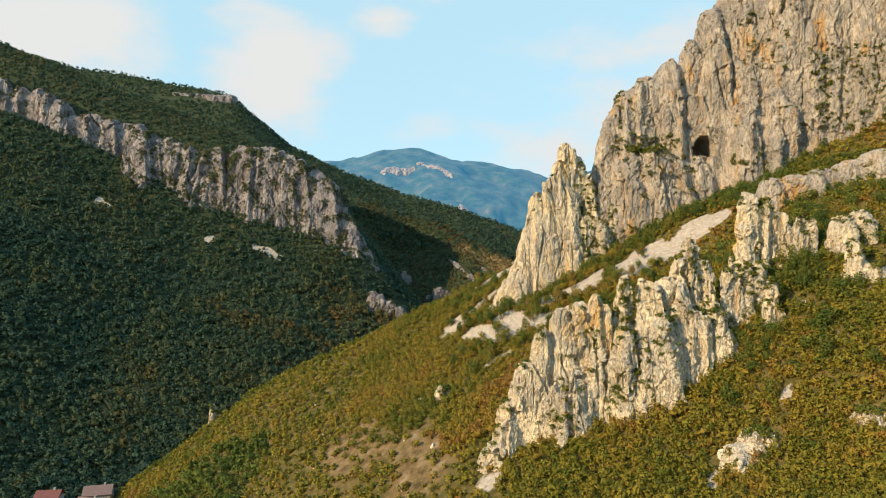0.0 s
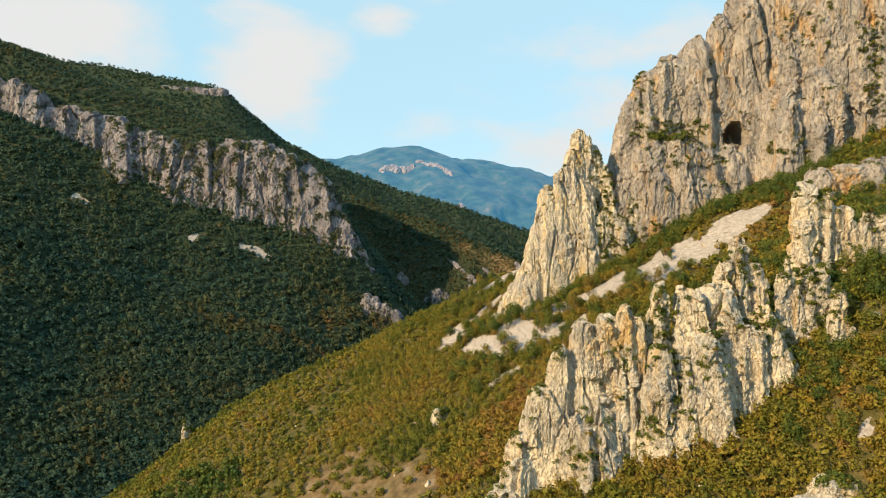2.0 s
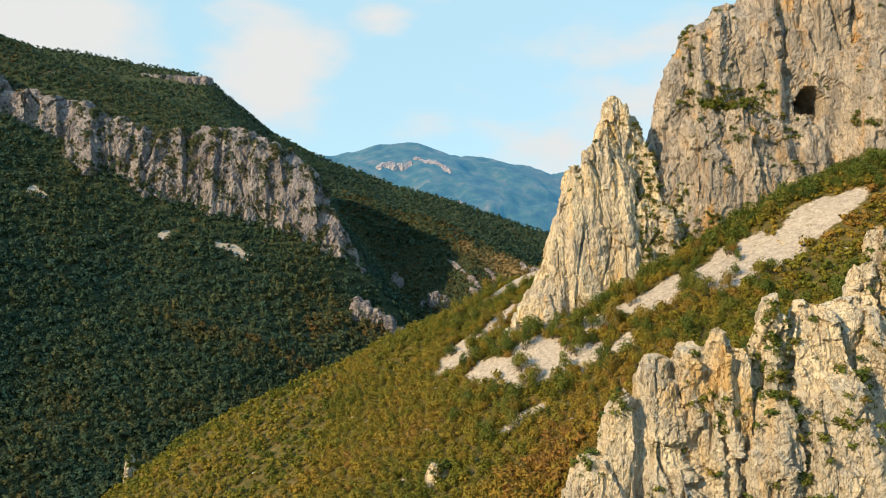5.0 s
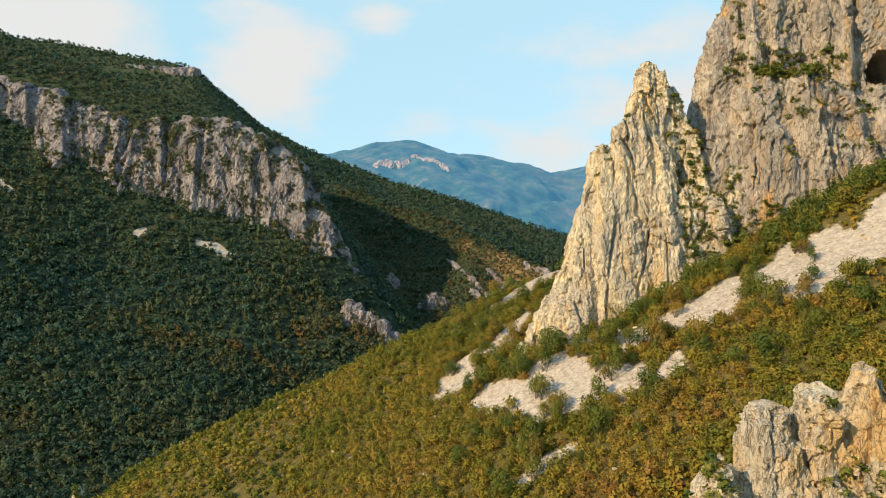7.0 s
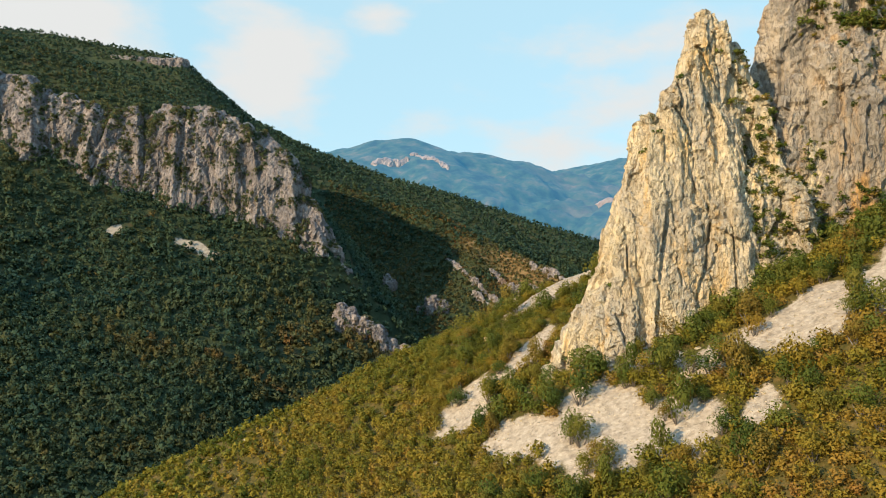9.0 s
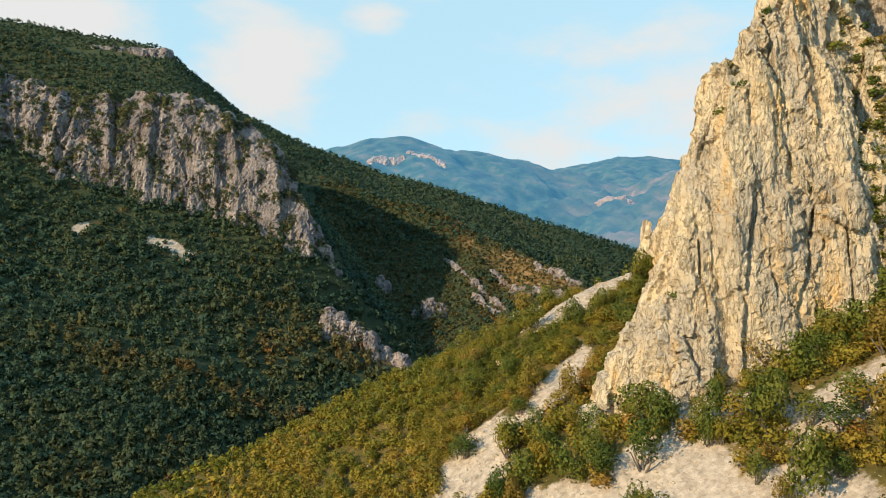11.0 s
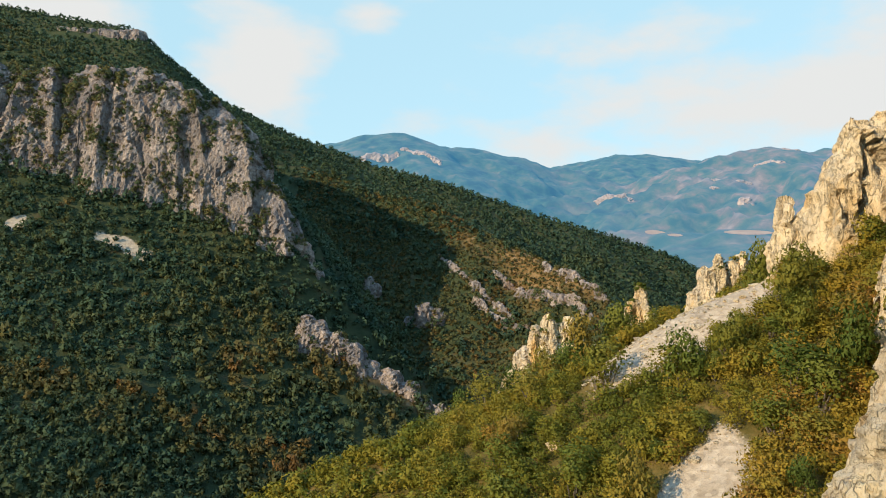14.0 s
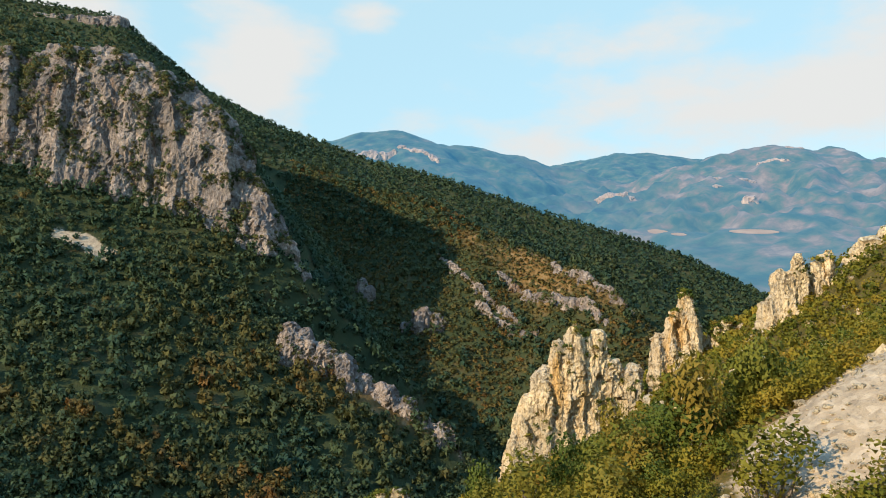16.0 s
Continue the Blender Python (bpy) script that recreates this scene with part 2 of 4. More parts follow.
def rock_material(name, pale, grey, ochre, dark, size=1.0):
    m, t, b = mat(name)
    b.inputs["Roughness"].default_value = 0.9
    b.inputs["Specular IOR Level"].default_value = 0.15
    broad = noise_node(t, 0.09 / size, 5, 0.6)
    streak = noise_node(t, 0.42 / size, 6, 0.62, (1, 1, 0.16))
    fine = noise_node(t, 1.5 / size, 9, 0.72, (1, 1, 0.42))
    speck = noise_node(t, 4.5 / size, 6, 0.7, (1, 1, 0.6))
    col = mix(t, step(t, broad, 0.42, 0.62), pale, grey)
    vein = noise_node(t, 0.22 / size, 5, 0.6, (1, 1, 0.22))
    col = mix(t, step(t, vein, 0.54, 0.64), col, grey)
    stain = noise_node(t, 0.11 / size, 5, 0.6, (1, 1, 0.35))
    col = mix(t, step(t, streak, 0.53, 0.72), col, mix(t, 0.7, col, ochre))
    col = mix(t, step(t, stain, 0.57, 0.68), col, ochre)
    col = mix(t, step(t, fine, 0.56, 0.74), col, dark)
    col = mix(t, step(t, speck, 0.55, 0.82), col, mix(t, 0.5, col, dark))
    col = mix(t, step(t, speck, 0.50, 0.25), col, mix(t, 0.5, col, pale))
    lines = []
    for scale, squash, width in ((0.28, 0.22, 0.010), (0.75, 0.30, 0.014), (0.5, 1.6, 0.008)):
        wavy = noise_node(t, scale / size, 4, 0.62, (1, 1, squash))
        off = t.nodes.new("ShaderNodeMath")
        off.operation = "SUBTRACT"
        t.links.new(wavy, off.inputs[0])
        off.inputs[1].default_value = 0.5
        away = t.nodes.new("ShaderNodeMath")
        away.operation = "ABSOLUTE"
        t.links.new(off.outputs[0], away.inputs[0])
        lines.append(step(t, away.outputs[0], 0.0, width))
    edge = lines[0]
    for line_ in lines[1:]:
        both = t.nodes.new("ShaderNodeMath")
        both.operation = "MINIMUM"
        t.links.new(edge, both.inputs[0])
        t.links.new(line_, both.inputs[1])
        edge = both.outputs[0]
    col = mix(t, edge, mix(t, 0.4, col, dark), col)
    lichen = noise_node(t, 0.35 / size, 9, 0.7, (1, 1, 0.6))
    col = mix(t, step(t, lichen, 0.52, 0.60), col, mix(t, 0.75, col, grey))
    blotch = noise_node(t, 0.8 / size, 8, 0.72, (1, 1, 0.7))
    col = mix(t, step(t, blotch, 0.57, 0.68), col, mix(t, 0.55, col, dark))
    drip = noise_node(t, 0.55 / size, 5, 0.6, (1, 1, 0.07))
    col = mix(t, step(t, drip, 0.58, 0.72), col, mix(t, 0.6, col, grey))
    fissure = noise_node(t, 2.2 / size, 8, 0.7, (1, 1, 0.25))
    col = mix(t, step(t, fissure, 0.40, 0.28), col, mix(t, 0.7, col, dark))
    t.links.new(col, b.inputs["Base Color"])
    h = t.nodes.new("ShaderNodeMath")
    h.operation = "MULTIPLY_ADD"
    t.links.new(edge, h.inputs[0])
    h.inputs[1].default_value = 0.35
    t.links.new(fine, h.inputs[2])
    bump(t, b, h.outputs[0], 0.8 * size, 1.0)
    return m


LIME = rock_material("limestone", (0.76, 0.612, 0.39), (0.55, 0.462, 0.33), (0.62, 0.40, 0.16), (0.17, 0.135, 0.09))
WARM_LIME = rock_material("cream_limestone", (0.74, 0.60, 0.38), (0.52, 0.435, 0.31), (0.70, 0.42, 0.13), (0.20, 0.15, 0.085))
CLIFF_LIME = rock_material("stained_limestone", (0.51, 0.415, 0.30), (0.335, 0.287, 0.225), (0.54, 0.31, 0.11), (0.115, 0.09, 0.075))
FAR_LIME = rock_material("grey_limestone", (0.40, 0.335, 0.29), (0.21, 0.183, 0.168), (0.24, 0.165, 0.12), (0.075, 0.062, 0.055), 1.0)
m, t, b = mat("cave_dark_rock")
t.links.new(ramp_node(t, noise_node(t, 0.8, 4), [(0.3, (0.07, 0.055, 0.04)), (0.7, (0.16, 0.12, 0.09))]), b.inputs["Base Color"])
b.inputs["Roughness"].default_value = 0.95
CAVE = m


def ground_material():
    m, t, b = mat("hillside")
    b.inputs["Roughness"].default_value = 0.95
    b.inputs["Specular IOR Level"].default_value = 0.1
    grass = ramp_node(t, noise_node(t, 0.55, 7, 0.7), [(0.30, (0.045, 0.045, 0.012)), (0.48, (0.085, 0.068, 0.018)), (0.62, (0.145, 0.10, 0.032)), (0.75, (0.22, 0.155, 0.07))])
    deep = ramp_node(t, noise_node(t, 0.12, 6, 0.6), [(0.3, (0.022, 0.034, 0.017)), (0.55, (0.040, 0.050, 0.022)), (0.72, (0.075, 0.060, 0.030))])
    stone = ramp_node(t, noise_node(t, 0.9, 8, 0.7), [(0.3, (0.18, 0.14, 0.095)), (0.5, (0.37, 0.295, 0.20)), (0.7, (0.52, 0.42, 0.30))])
    brown = ramp_node(t, noise_node(t, 0.3, 8, 0.7), [(0.35, (0.07, 0.048, 0.020)), (0.5, (0.155, 0.098, 0.038)), (0.68, (0.25, 0.175, 0.095))])
    def attr(n):
        a = t.nodes.new("ShaderNodeAttribute")
        a.attribute_name = n
        return a.outputs["Fac"]
    col = mix(t, attr("wood"), grass, deep)
    col = mix(t, attr("bare"), col, brown)
    grit = nd(t, "ShaderNodeTexVoronoi", Scale=2.6)
    t.links.new(t.nodes.new("ShaderNodeNewGeometry").outputs["Position"], grit.inputs["Vector"])
    tint = nd(t, "ShaderNodeSeparateColor")
    t.links.new(grit.outputs["Color"], tint.inputs[0])
    stone = mix(t, 0.35, stone, ramp_node(t, tint.outputs[0], [(0.0, (0.16, 0.13, 0.10)), (0.5, (0.34, 0.28, 0.21)), (1.0, (0.50, 0.43, 0.34))]))
    ragged = t.nodes.new("ShaderNodeMath")
    ragged.operation = "MULTIPLY_ADD"
    t.links.new(noise_node(t, 0.8, 6, 0.7), ragged.inputs[0])
    ragged.inputs[1].default_value = 1.0
    less = t.nodes.new("ShaderNodeMath")
    less.operation = "SUBTRACT"
    t.links.new(attr("scree"), less.inputs[0])
    less.inputs[1].default_value = 0.5
    t.links.new(less.outputs[0], ragged.inputs[2])
    col = mix(t, step(t, ragged.outputs[0], 0.36, 0.60), col, stone)
    t.links.new(col, b.inputs["Base Color"])
    bump(t, b, noise_node(t, 1.4, 6, 0.7), 0.35, 0.7)
    return m


GROUND = ground_material()


def leaf_material(name, stops, single=False):
    m, t, b = mat(name)
    b.inputs["Roughness"].default_value = 0.75
    b.inputs["Specular IOR Level"].default_value = 0.2
    if single:
        tone = t.nodes.new("ShaderNodeObjectInfo").outputs["Random"]
    else:
        a = t.nodes.new("ShaderNodeAttribute")
        a.attribute_name = "tone"
        tone = a.outputs["Fac"]
    col = ramp_node(t, tone, stops)
    isl = t.nodes.new("ShaderNodeNewGeometry").outputs["Random Per Island"]
    v = nd(t, "ShaderNodeHueSaturation", Saturation=1.0)
    mr = nd(t, "ShaderNodeMapRange")
    mr.inputs[3].default_value, mr.inputs[4].default_value = 0.84, 1.18
    t.links.new(isl, mr.inputs[0])
    t.links.new(mr.outputs[0], v.inputs["Value"])
    t.links.new(col, v.inputs["Color"])
    t.links.new(v.outputs[0], b.inputs["Base Color"])
    out = t.nodes["Material Output"]
    tr = nd(t, "ShaderNodeBsdfTranslucent")
    t.links.new(v.outputs[0], tr.inputs["Color"])
    ms = nd(t, "ShaderNodeMixShader")
    ms.inputs[0].default_value = 0.35
    t.links.new(b.outputs[0], ms.inputs[1])
    t.links.new(tr.outputs[0], ms.inputs[2])
    t.links.new(ms.outputs[0], out.inputs["Surface"])
    return m


SCRUB_STOPS = [(0.0, (0.105, 0.118, 0.014)), (0.25, (0.165, 0.152, 0.016)), (0.5, (0.225, 0.180, 0.020)), (0.75, (0.280, 0.190, 0.024)), (0.92, (0.280, 0.168, 0.028)), (1.0, (0.275, 0.145, 0.032))]
GREEN_STOPS = [(0.0, (0.062, 0.092, 0.015)), (0.35, (0.105, 0.130, 0.019)), (0.65, (0.150, 0.152, 0.022)), (0.85, (0.195, 0.165, 0.025)), (1.0, (0.230, 0.150, 0.028))]
# The green end carries extra blue, standing in for haze over the woods.
WOOD_STOPS = [(0.0, (0.040, 0.076, 0.042)), (0.3, (0.060, 0.092, 0.042)), (0.6, (0.102, 0.102, 0.034)), (0.8, (0.148, 0.106, 0.031)), (0.94, (0.185, 0.100, 0.030)), (1.0, (0.20, 0.085, 0.030))]
SCRUB, WOOD = leaf_material("scrub_leaves", SCRUB_STOPS), leaf_material("wood_leaves", WOOD_STOPS)
GREEN = leaf_material("green_leaves", GREEN_STOPS)
SCRUB1 = leaf_material("scrub_leaves_single", SCRUB_STOPS, True)
GREEN1 = leaf_material("green_leaves_single", GREEN_STOPS, True)
m, t, b = mat("bark")
t.links.new(ramp_node(t, noise_node(t, 6, 4), [(0.3, (0.05, 0.04, 0.03)), (0.7, (0.16, 0.13, 0.10))]), b.inputs["Base Color"])
BARK = m


# ---------------------------------------------------------------- meshes
def mesh_from(name, verts, faces, material=None, smooth=False):
    me = bpy.data.meshes.new(name)
    verts, faces = np.asarray(verts, np.float32), np.asarray(faces, np.int32)
    n, k = faces.shape
    me.vertices.add(len(verts))
    me.vertices.foreach_set("co", verts.ravel())
    me.loops.add(n * k)
    me.loops.foreach_set("vertex_index", faces.ravel())
    me.polygons.add(n)
    me.polygons.foreach_set("loop_start", np.arange(0, n * k, k, dtype=np.int32))
    me.polygons.foreach_set("loop_total", np.full(n, k, np.int32))
    me.update(calc_edges=True)
    if smooth:
        me.polygons.foreach_set("use_smooth", np.ones(n, bool))
    if material:
        me.materials.append(material)
    return me


def set_attr(me, name, values):
    a = me.attributes.new(name, "FLOAT", "POINT")
    a.data.foreach_set("value", np.asarray(values, np.float32))


def soft_normals(me, normals):
    """Shade the leaves of a crown as one rounded mass."""
    a = me.attributes.new("custom_normal", "FLOAT_VECTOR", "POINT")
    a.data.foreach_set("vector", np.asarray(normals, np.float32).ravel())
    me.polygons.foreach_set("use_smooth", np.ones(len(me.polygons), bool))


def part(name, bm, material, parent, label=""):
    me = bpy.data.meshes.new(name)
    bm.to_mesh(me)
    bm.free()
    me.materials.append(material)
    ob = new(name, me)
    ob.parent = parent
    if label:
        tagged(ob, label)
    return ob


HOUSES = [(-139, 246, 8, 7.5, 6.5, 5.0, "red", "two-storey house with a red tiled roof by the road"), (-122, 241, -12, 8.5, 7, 4.2, "brown", "low house with a brown tiled roof by the road"),
          (-125, 253, 15, 9, 7, 4.5, "brown", "whitewashed house with a pale weathered roof by the road")]
ROAD = [(-118, 180), (-126, 215), (-131, 240), (-131, 254), (-122, 263)]



def off_road(x, y, pad):
    ok = np.ones(np.shape(x), bool)
    for (ax, ay), (bx, by) in zip(ROAD[:-1], ROAD[1:]):
        t = np.clip(((x - ax) * (bx - ax) + (y - ay) * (by - ay)) / ((bx - ax) ** 2 + (by - ay) ** 2), 0, 1)
        ok &= np.hypot(x - ax - t * (bx - ax), y - ay - t * (by - ay)) > pad
    for h in HOUSES:
        ok &= np.hypot(x - h[0], y - h[1]) > pad + 3.5
    return ok


# ---------------------------------------------------------------- ground
def blob(x, y, cx, cy, a, b, turn):
    """1 inside an ellipse, fading to 0 round it."""
    c, s = math.cos(radians(turn)), math.sin(radians(turn))
    u, v = (x - cx) * c + (y - cy) * s, -(x - cx) * s + (y - cy) * c
    return np.clip(1.6 - 1.6 * np.hypot(u / a, v / b), 0, 1)


SCREES = [(46, 208, 12, 8.5, 20), (60, 205, 18, 12.5, 0), (75, 207, 14, 8.5, 15), (4, 227, 9, 6.5, 80), (11, 213, 9, 5, -40), (19, 206, 14, 7, -40), (25, 202, 10, 6, -30), (36, 210, 11, 4.5, 0), (27, 215, 7, 4, -20), (20, 212, 9, 5, -30), (15, 191, 7, 2.4, 20), (34, 197, 3.5, 3.5, 0),
          (22, 253, 15, 6, 25), (29, 261, 12, 5, 25), (13.5, 232, 11, 4, 48), (66, 134, 4, 2.2, 50), (48, 124, 4, 1.5, 60), (9, 141, 5, 4, 0), (78, 208, 14, 4.5, 10),
          (-113, 449, 16, 4.5, -5), (-150, 446, 6, 5, 0), (-215, 440, 9, 5, 0)]
BARES = [(-22, 178, 14, 22, 20), (-5, 160, 12, 20, 0), (-20, 434, 44, 7, -10), (50, 512, 60, 22, -48)]


def scree_at(x, y):
    s = np.zeros(np.shape(x))
    for e in SCREES:
        s = np.maximum(s, blob(x, y, *e) * (0.72 if e[1] > 400 else 1.0))
    return np.clip((s + 0.6 * fractal(x / 6, y / 6, 4.2, 3) - 0.25) * 2.4, 0, 1) * (s > 0)


def bare_at(x, y):
    s = np.zeros(np.shape(x))
    for e in BARES:
        s = np.maximum(s, blob(x, y, *e))
    return np.clip((s + 0.9 * fractal(x / 12, y / 12, 8.2, 3) - 0.35) * 1.8, 0, 1) * (s > 0)


def wood_at(x, y):
    """1 where the tall green wood grows, 0 on the dry slope."""
    return np.clip((np.maximum(np.maximum(left_mountain(x, y), ridge(x, y, BACK, 0.52, 90, 0.7)), np.maximum(np.maximum(ridge(x, y, SPUR, 0.85), ridge(x, y, RIB, 0.75)), np.maximum(ridge(x, y, WEST, 1.0), 88))) - right_slope(x, y) + np.where(y > 440, 60, 4)) / 8, 0, 1)


def steps(inner0, inner1, d, grow, limit):
    mid = np.arange(inner0, inner1 + 0.1, d)
    out, v, s = [], inner1, d
    while v < limit:
        s *= grow
        v += s
        out.append(v)
    low, v, s = [], inner0, d
    while v > -limit:
        s *= grow
        v -= s
        low.append(v)
    return np.concatenate([low[::-1], mid, out])


def build_ground():
    xs, ys = steps(-330, 200, 2.4, 1.08, 4700), steps(110, 735, 2.4, 1.08, 4700)
    X, Y = np.meshgrid(xs, ys)
    Z = land(X, Y)
    v = np.stack([X.ravel(), Y.ravel(), Z.ravel()], 1)
    nx, ny = len(xs), len(ys)
    i = np.arange(ny - 1)[:, None] * nx + np.arange(nx - 1)[None, :]
    f = np.stack([i, i + 1, i + nx + 1, i + nx], -1).reshape(-1, 4)
    me = mesh_from("ground", v, f, GROUND, True)
    set_attr(me, "scree", scree_at(v[:, 0], v[:, 1]))
    set_attr(me, "bare", bare_at(v[:, 0], v[:, 1]))
    set_attr(me, "wood", wood_at(v[:, 0], v[:, 1]))
    return tagged(new("ground", me), "steep valley slopes of dry grass, woodland soil and pale scree", "ground", kind="structure")


ground = build_ground()

# ---------------------------------------------------------------- crags
CRAG_FEET = []


def cells(x, y, z, seed):
    """Cellular noise: a tilted facet for the nearest cell, and the gap to the next one."""
    xi, yi, zi = (np.floor(v).astype(np.int64) for v in (x, y, z))
    f1, f2, val = np.full(x.shape, 9.0), np.full(x.shape, 9.0), np.zeros(x.shape)
    for dx in (-1, 0, 1):
        for dy in (-1, 0, 1):
            for dz in (-1, 0, 1):
                h = PERM[PERM[PERM[(xi + dx + seed) & 255] + ((yi + dy) & 255)] + ((zi + dz) & 255)]
                g = GRAD[h] * 0.5
                d = (xi + dx + 0.5 + g[:, 0] - x) ** 2 + (yi + dy + 0.5 + g[:, 1] - y) ** 2 + (zi + dz + 0.5 + g[:, 2] - z) ** 2
                near = d < f1
                f2 = np.where(near, f1, np.minimum(f2, d))
                lean_ = GRAD[(h * 7 + 13) & 255]
                flat_ = h / 255.0 + 0.6 * (lean_[:, 0] * (x - xi - dx - 0.5 - g[:, 0]) + lean_[:, 1] * (y - yi - dy - 0.5 - g[:, 1]) + lean_[:, 2] * (z - zi - dz - 0.5 - g[:, 2]))
                val = np.where(near, flat_, val)
                f1 = np.where(near, d, f1)
    return val, np.sqrt(f2) - np.sqrt(f1)


TUFTS = []


def main_body(me):
    """Drop the hollows and crumbs that fusing leaves: loose shells under a tenth of the whole."""
    n = len(me.vertices)
    ends = np.empty(len(me.edges) * 2, np.int32)
    me.edges.foreach_get("vertices", ends)
    a, b_ = ends.reshape(-1, 2).T
    tag = np.arange(n)
    while True:
        low = np.minimum(tag[a], tag[b_])
        last = tag.copy()
        np.minimum.at(tag, a, low)
        np.minimum.at(tag, b_, low)
        tag = tag[tag]
        if (tag == last).all():
            break
    size = np.bincount(tag, minlength=n)[tag]
    small = np.flatnonzero(size < 0.1 * n)
    if len(small):
        bm = bmesh.new()
        bm.from_mesh(me)
        bm.verts.ensure_lookup_table()
        bmesh.ops.delete(bm, geom=[bm.verts[int(i)] for i in small], context="VERTS")
        bm.to_mesh(me)
        bm.free()
    _, tag = np.unique(np.delete(tag, small), return_inverse=True)
    return tag


def shells(me, tag):
    """One mesh for each separate shell."""
    out = []
    for k in range(int(tag.max()) + 1):
        one = me.copy()
        bm = bmesh.new()
        bm.from_mesh(one)
        bm.verts.ensure_lookup_table()
        bmesh.ops.delete(bm, geom=[bm.verts[int(i)] for i in np.flatnonzero(tag != k)], context="VERTS")
        bm.to_mesh(one)
        bm.free()
        out.append(one)
    return out


def crag(name, pillars, label, voxel=0.6, relief=1.0, material=None, cave=None, spread=1.5, bits=3, category="rock outcrop", tufts=60, flatness=0.5, depth=1.0, parent=None, overgrown=(), upright=1.0, clefts=1.0):
    """A limestone crag: tapered pillars (x, y, top, radius) fused into one mass, then split into slabs, fluted and cracked."""
    r = np.random.default_rng(len(CRAG_FEET) + 11)
    bm = bmesh.new()
    for (x, y, top, rad) in pillars:
        top = top if top > 60 else float(land(x, y)) + top
        CRAG_FEET.append((x, y, rad * (0.6 + 0.4 * spread)))
        foot = min(float(ground_at(x, y)), float(ground_at(x, y - rad * 1.6)), float(ground_at(x - rad * 1.5, y))) - 3
        for k in range(bits + 1):
            px, py, pt, pr = x, y, top, rad
            if k:
                a = r.uniform(0, 6.28)
                px, py = x + math.cos(a) * rad * 0.75, y + math.sin(a) * rad * 0.75
                pt, pr = foot + 3 + (top - foot - 3) * r.uniform(0.5, 0.97), rad * r.uniform(0.4, 0.65)
            h = pt - foot
            sides = int(r.integers(4, 7))
            rings = []
            tw = r.uniform(0, 6.28)
            tilt = r.normal(0, 0.03, 2)
            wob = r.uniform(0.8, 1.2, sides)
            for lv, sc in ((0, spread), (0.35, 1 + 0.6 * (spread - 1)), (0.7, 1 + 0.22 * (spread - 1)), (0.9, 0.8), (1.0, 0.45)):
                ring = []
                for q in range(sides):
                    a = tw + q * 6.2832 / sides
                    w = pr * sc * wob[q]
                    ring.append(bm.verts.new((px + math.cos(a) * w + tilt[0] * h * (lv - 1), py + math.sin(a) * w + tilt[1] * h * (lv - 1), foot + h * lv * (r.uniform(0.95, 1.0) if lv > 0.95 else 1))))
                rings.append(ring)
            for lo, hi in zip(rings[:-1], rings[1:]):
                for q in range(sides):
                    bm.faces.new((lo[q], lo[(q + 1) % sides], hi[(q + 1) % sides], hi[q]))
            bm.faces.new(rings[-1])
            bm.faces.new(rings[0][::-1])
    me = bpy.data.meshes.new("mass")
    bm.to_mesh(me)
    bm.free()
    ob = new("mass", me)
    rm = ob.modifiers.new("fuse", "REMESH")
    rm.mode, rm.voxel_size = "VOXEL", voxel
    fused = bpy.data.meshes.new_from_object(ob.evaluated_get(bpy.context.evaluated_depsgraph_get()))
    bpy.data.objects.remove(ob)
    shell = main_body(fused)
    n = len(fused.vertices)
    co, no = np.empty(n * 3, np.float32), np.empty(n * 3, np.float32)
    fused.vertices.foreach_get("co", co)
    fused.vertices.foreach_get("normal", no)
    p, nm = co.reshape(-1, 3).astype(float), no.reshape(-1, 3).astype(float)
    X, Y, Z = p.T
    s = relief
    Z = Z / upright
    wx = X + 0.9 * s * pnoise(X / (6 * s), Y / (6 * s), Z / (7 * s)) + 0.14 * s * pnoise(X / (1.5 * s), Y / (1.5 * s), Z / (1.8 * s))
    wy = Y + 0.9 * s * pnoise(X / (6 * s) + 7, Y / (6 * s), Z / (7 * s)) + 0.14 * s * pnoise(X / (1.5 * s) + 5, Y / (1.5 * s), Z / (1.8 * s))
    wz = Z + 1.6 * s * pnoise(X / (7 * s), Y / (7 * s) + 11, Z / (9 * s))
    block, _ = cells(wx / (6.0 * s), wy / (6.0 * s), (wz + 0.35 * X) / (11 * s), 3)
    stone, joint = cells(wx / (2.7 * s), wy / (2.7 * s), (wz - 0.25 * X) / (5.2 * s), 8)
    chip, chink = cells(wx / (1.25 * s), wy / (1.25 * s), (wz + 0.2 * X) / (2.1 * s), 14)
    flake, _ = cells(wx / (0.62 * s), wy / (0.62 * s), wz / (1.0 * s), 21)
    _, cleft = cells(wx / (7.5 * s), wy / (7.5 * s), wz / (46 * s), 31)
    big = fractal(X / (10 * s), Y / (10 * s), Z / (16 * s), 2)
    crest = 0.3 - np.abs(fractal(wx / (3.0 * s), wy / (3.0 * s), wz / (6.5 * s) + 5, 4, 0.55))
    fine = fractal(X / (0.8 * s), Y / (0.8 * s), Z / (1.0 * s), 3, 0.6)
    rough = np.clip(0.6 + 1.5 * pnoise(X / (9 * s) + 3, Y / (9 * s), Z / (10 * s)), 0.2, 1.2)
    worn = np.clip(0.45 + 1.8 * pnoise(X / (8 * s), Y / (8 * s), Z / (12 * s) + 40), 0, 1)
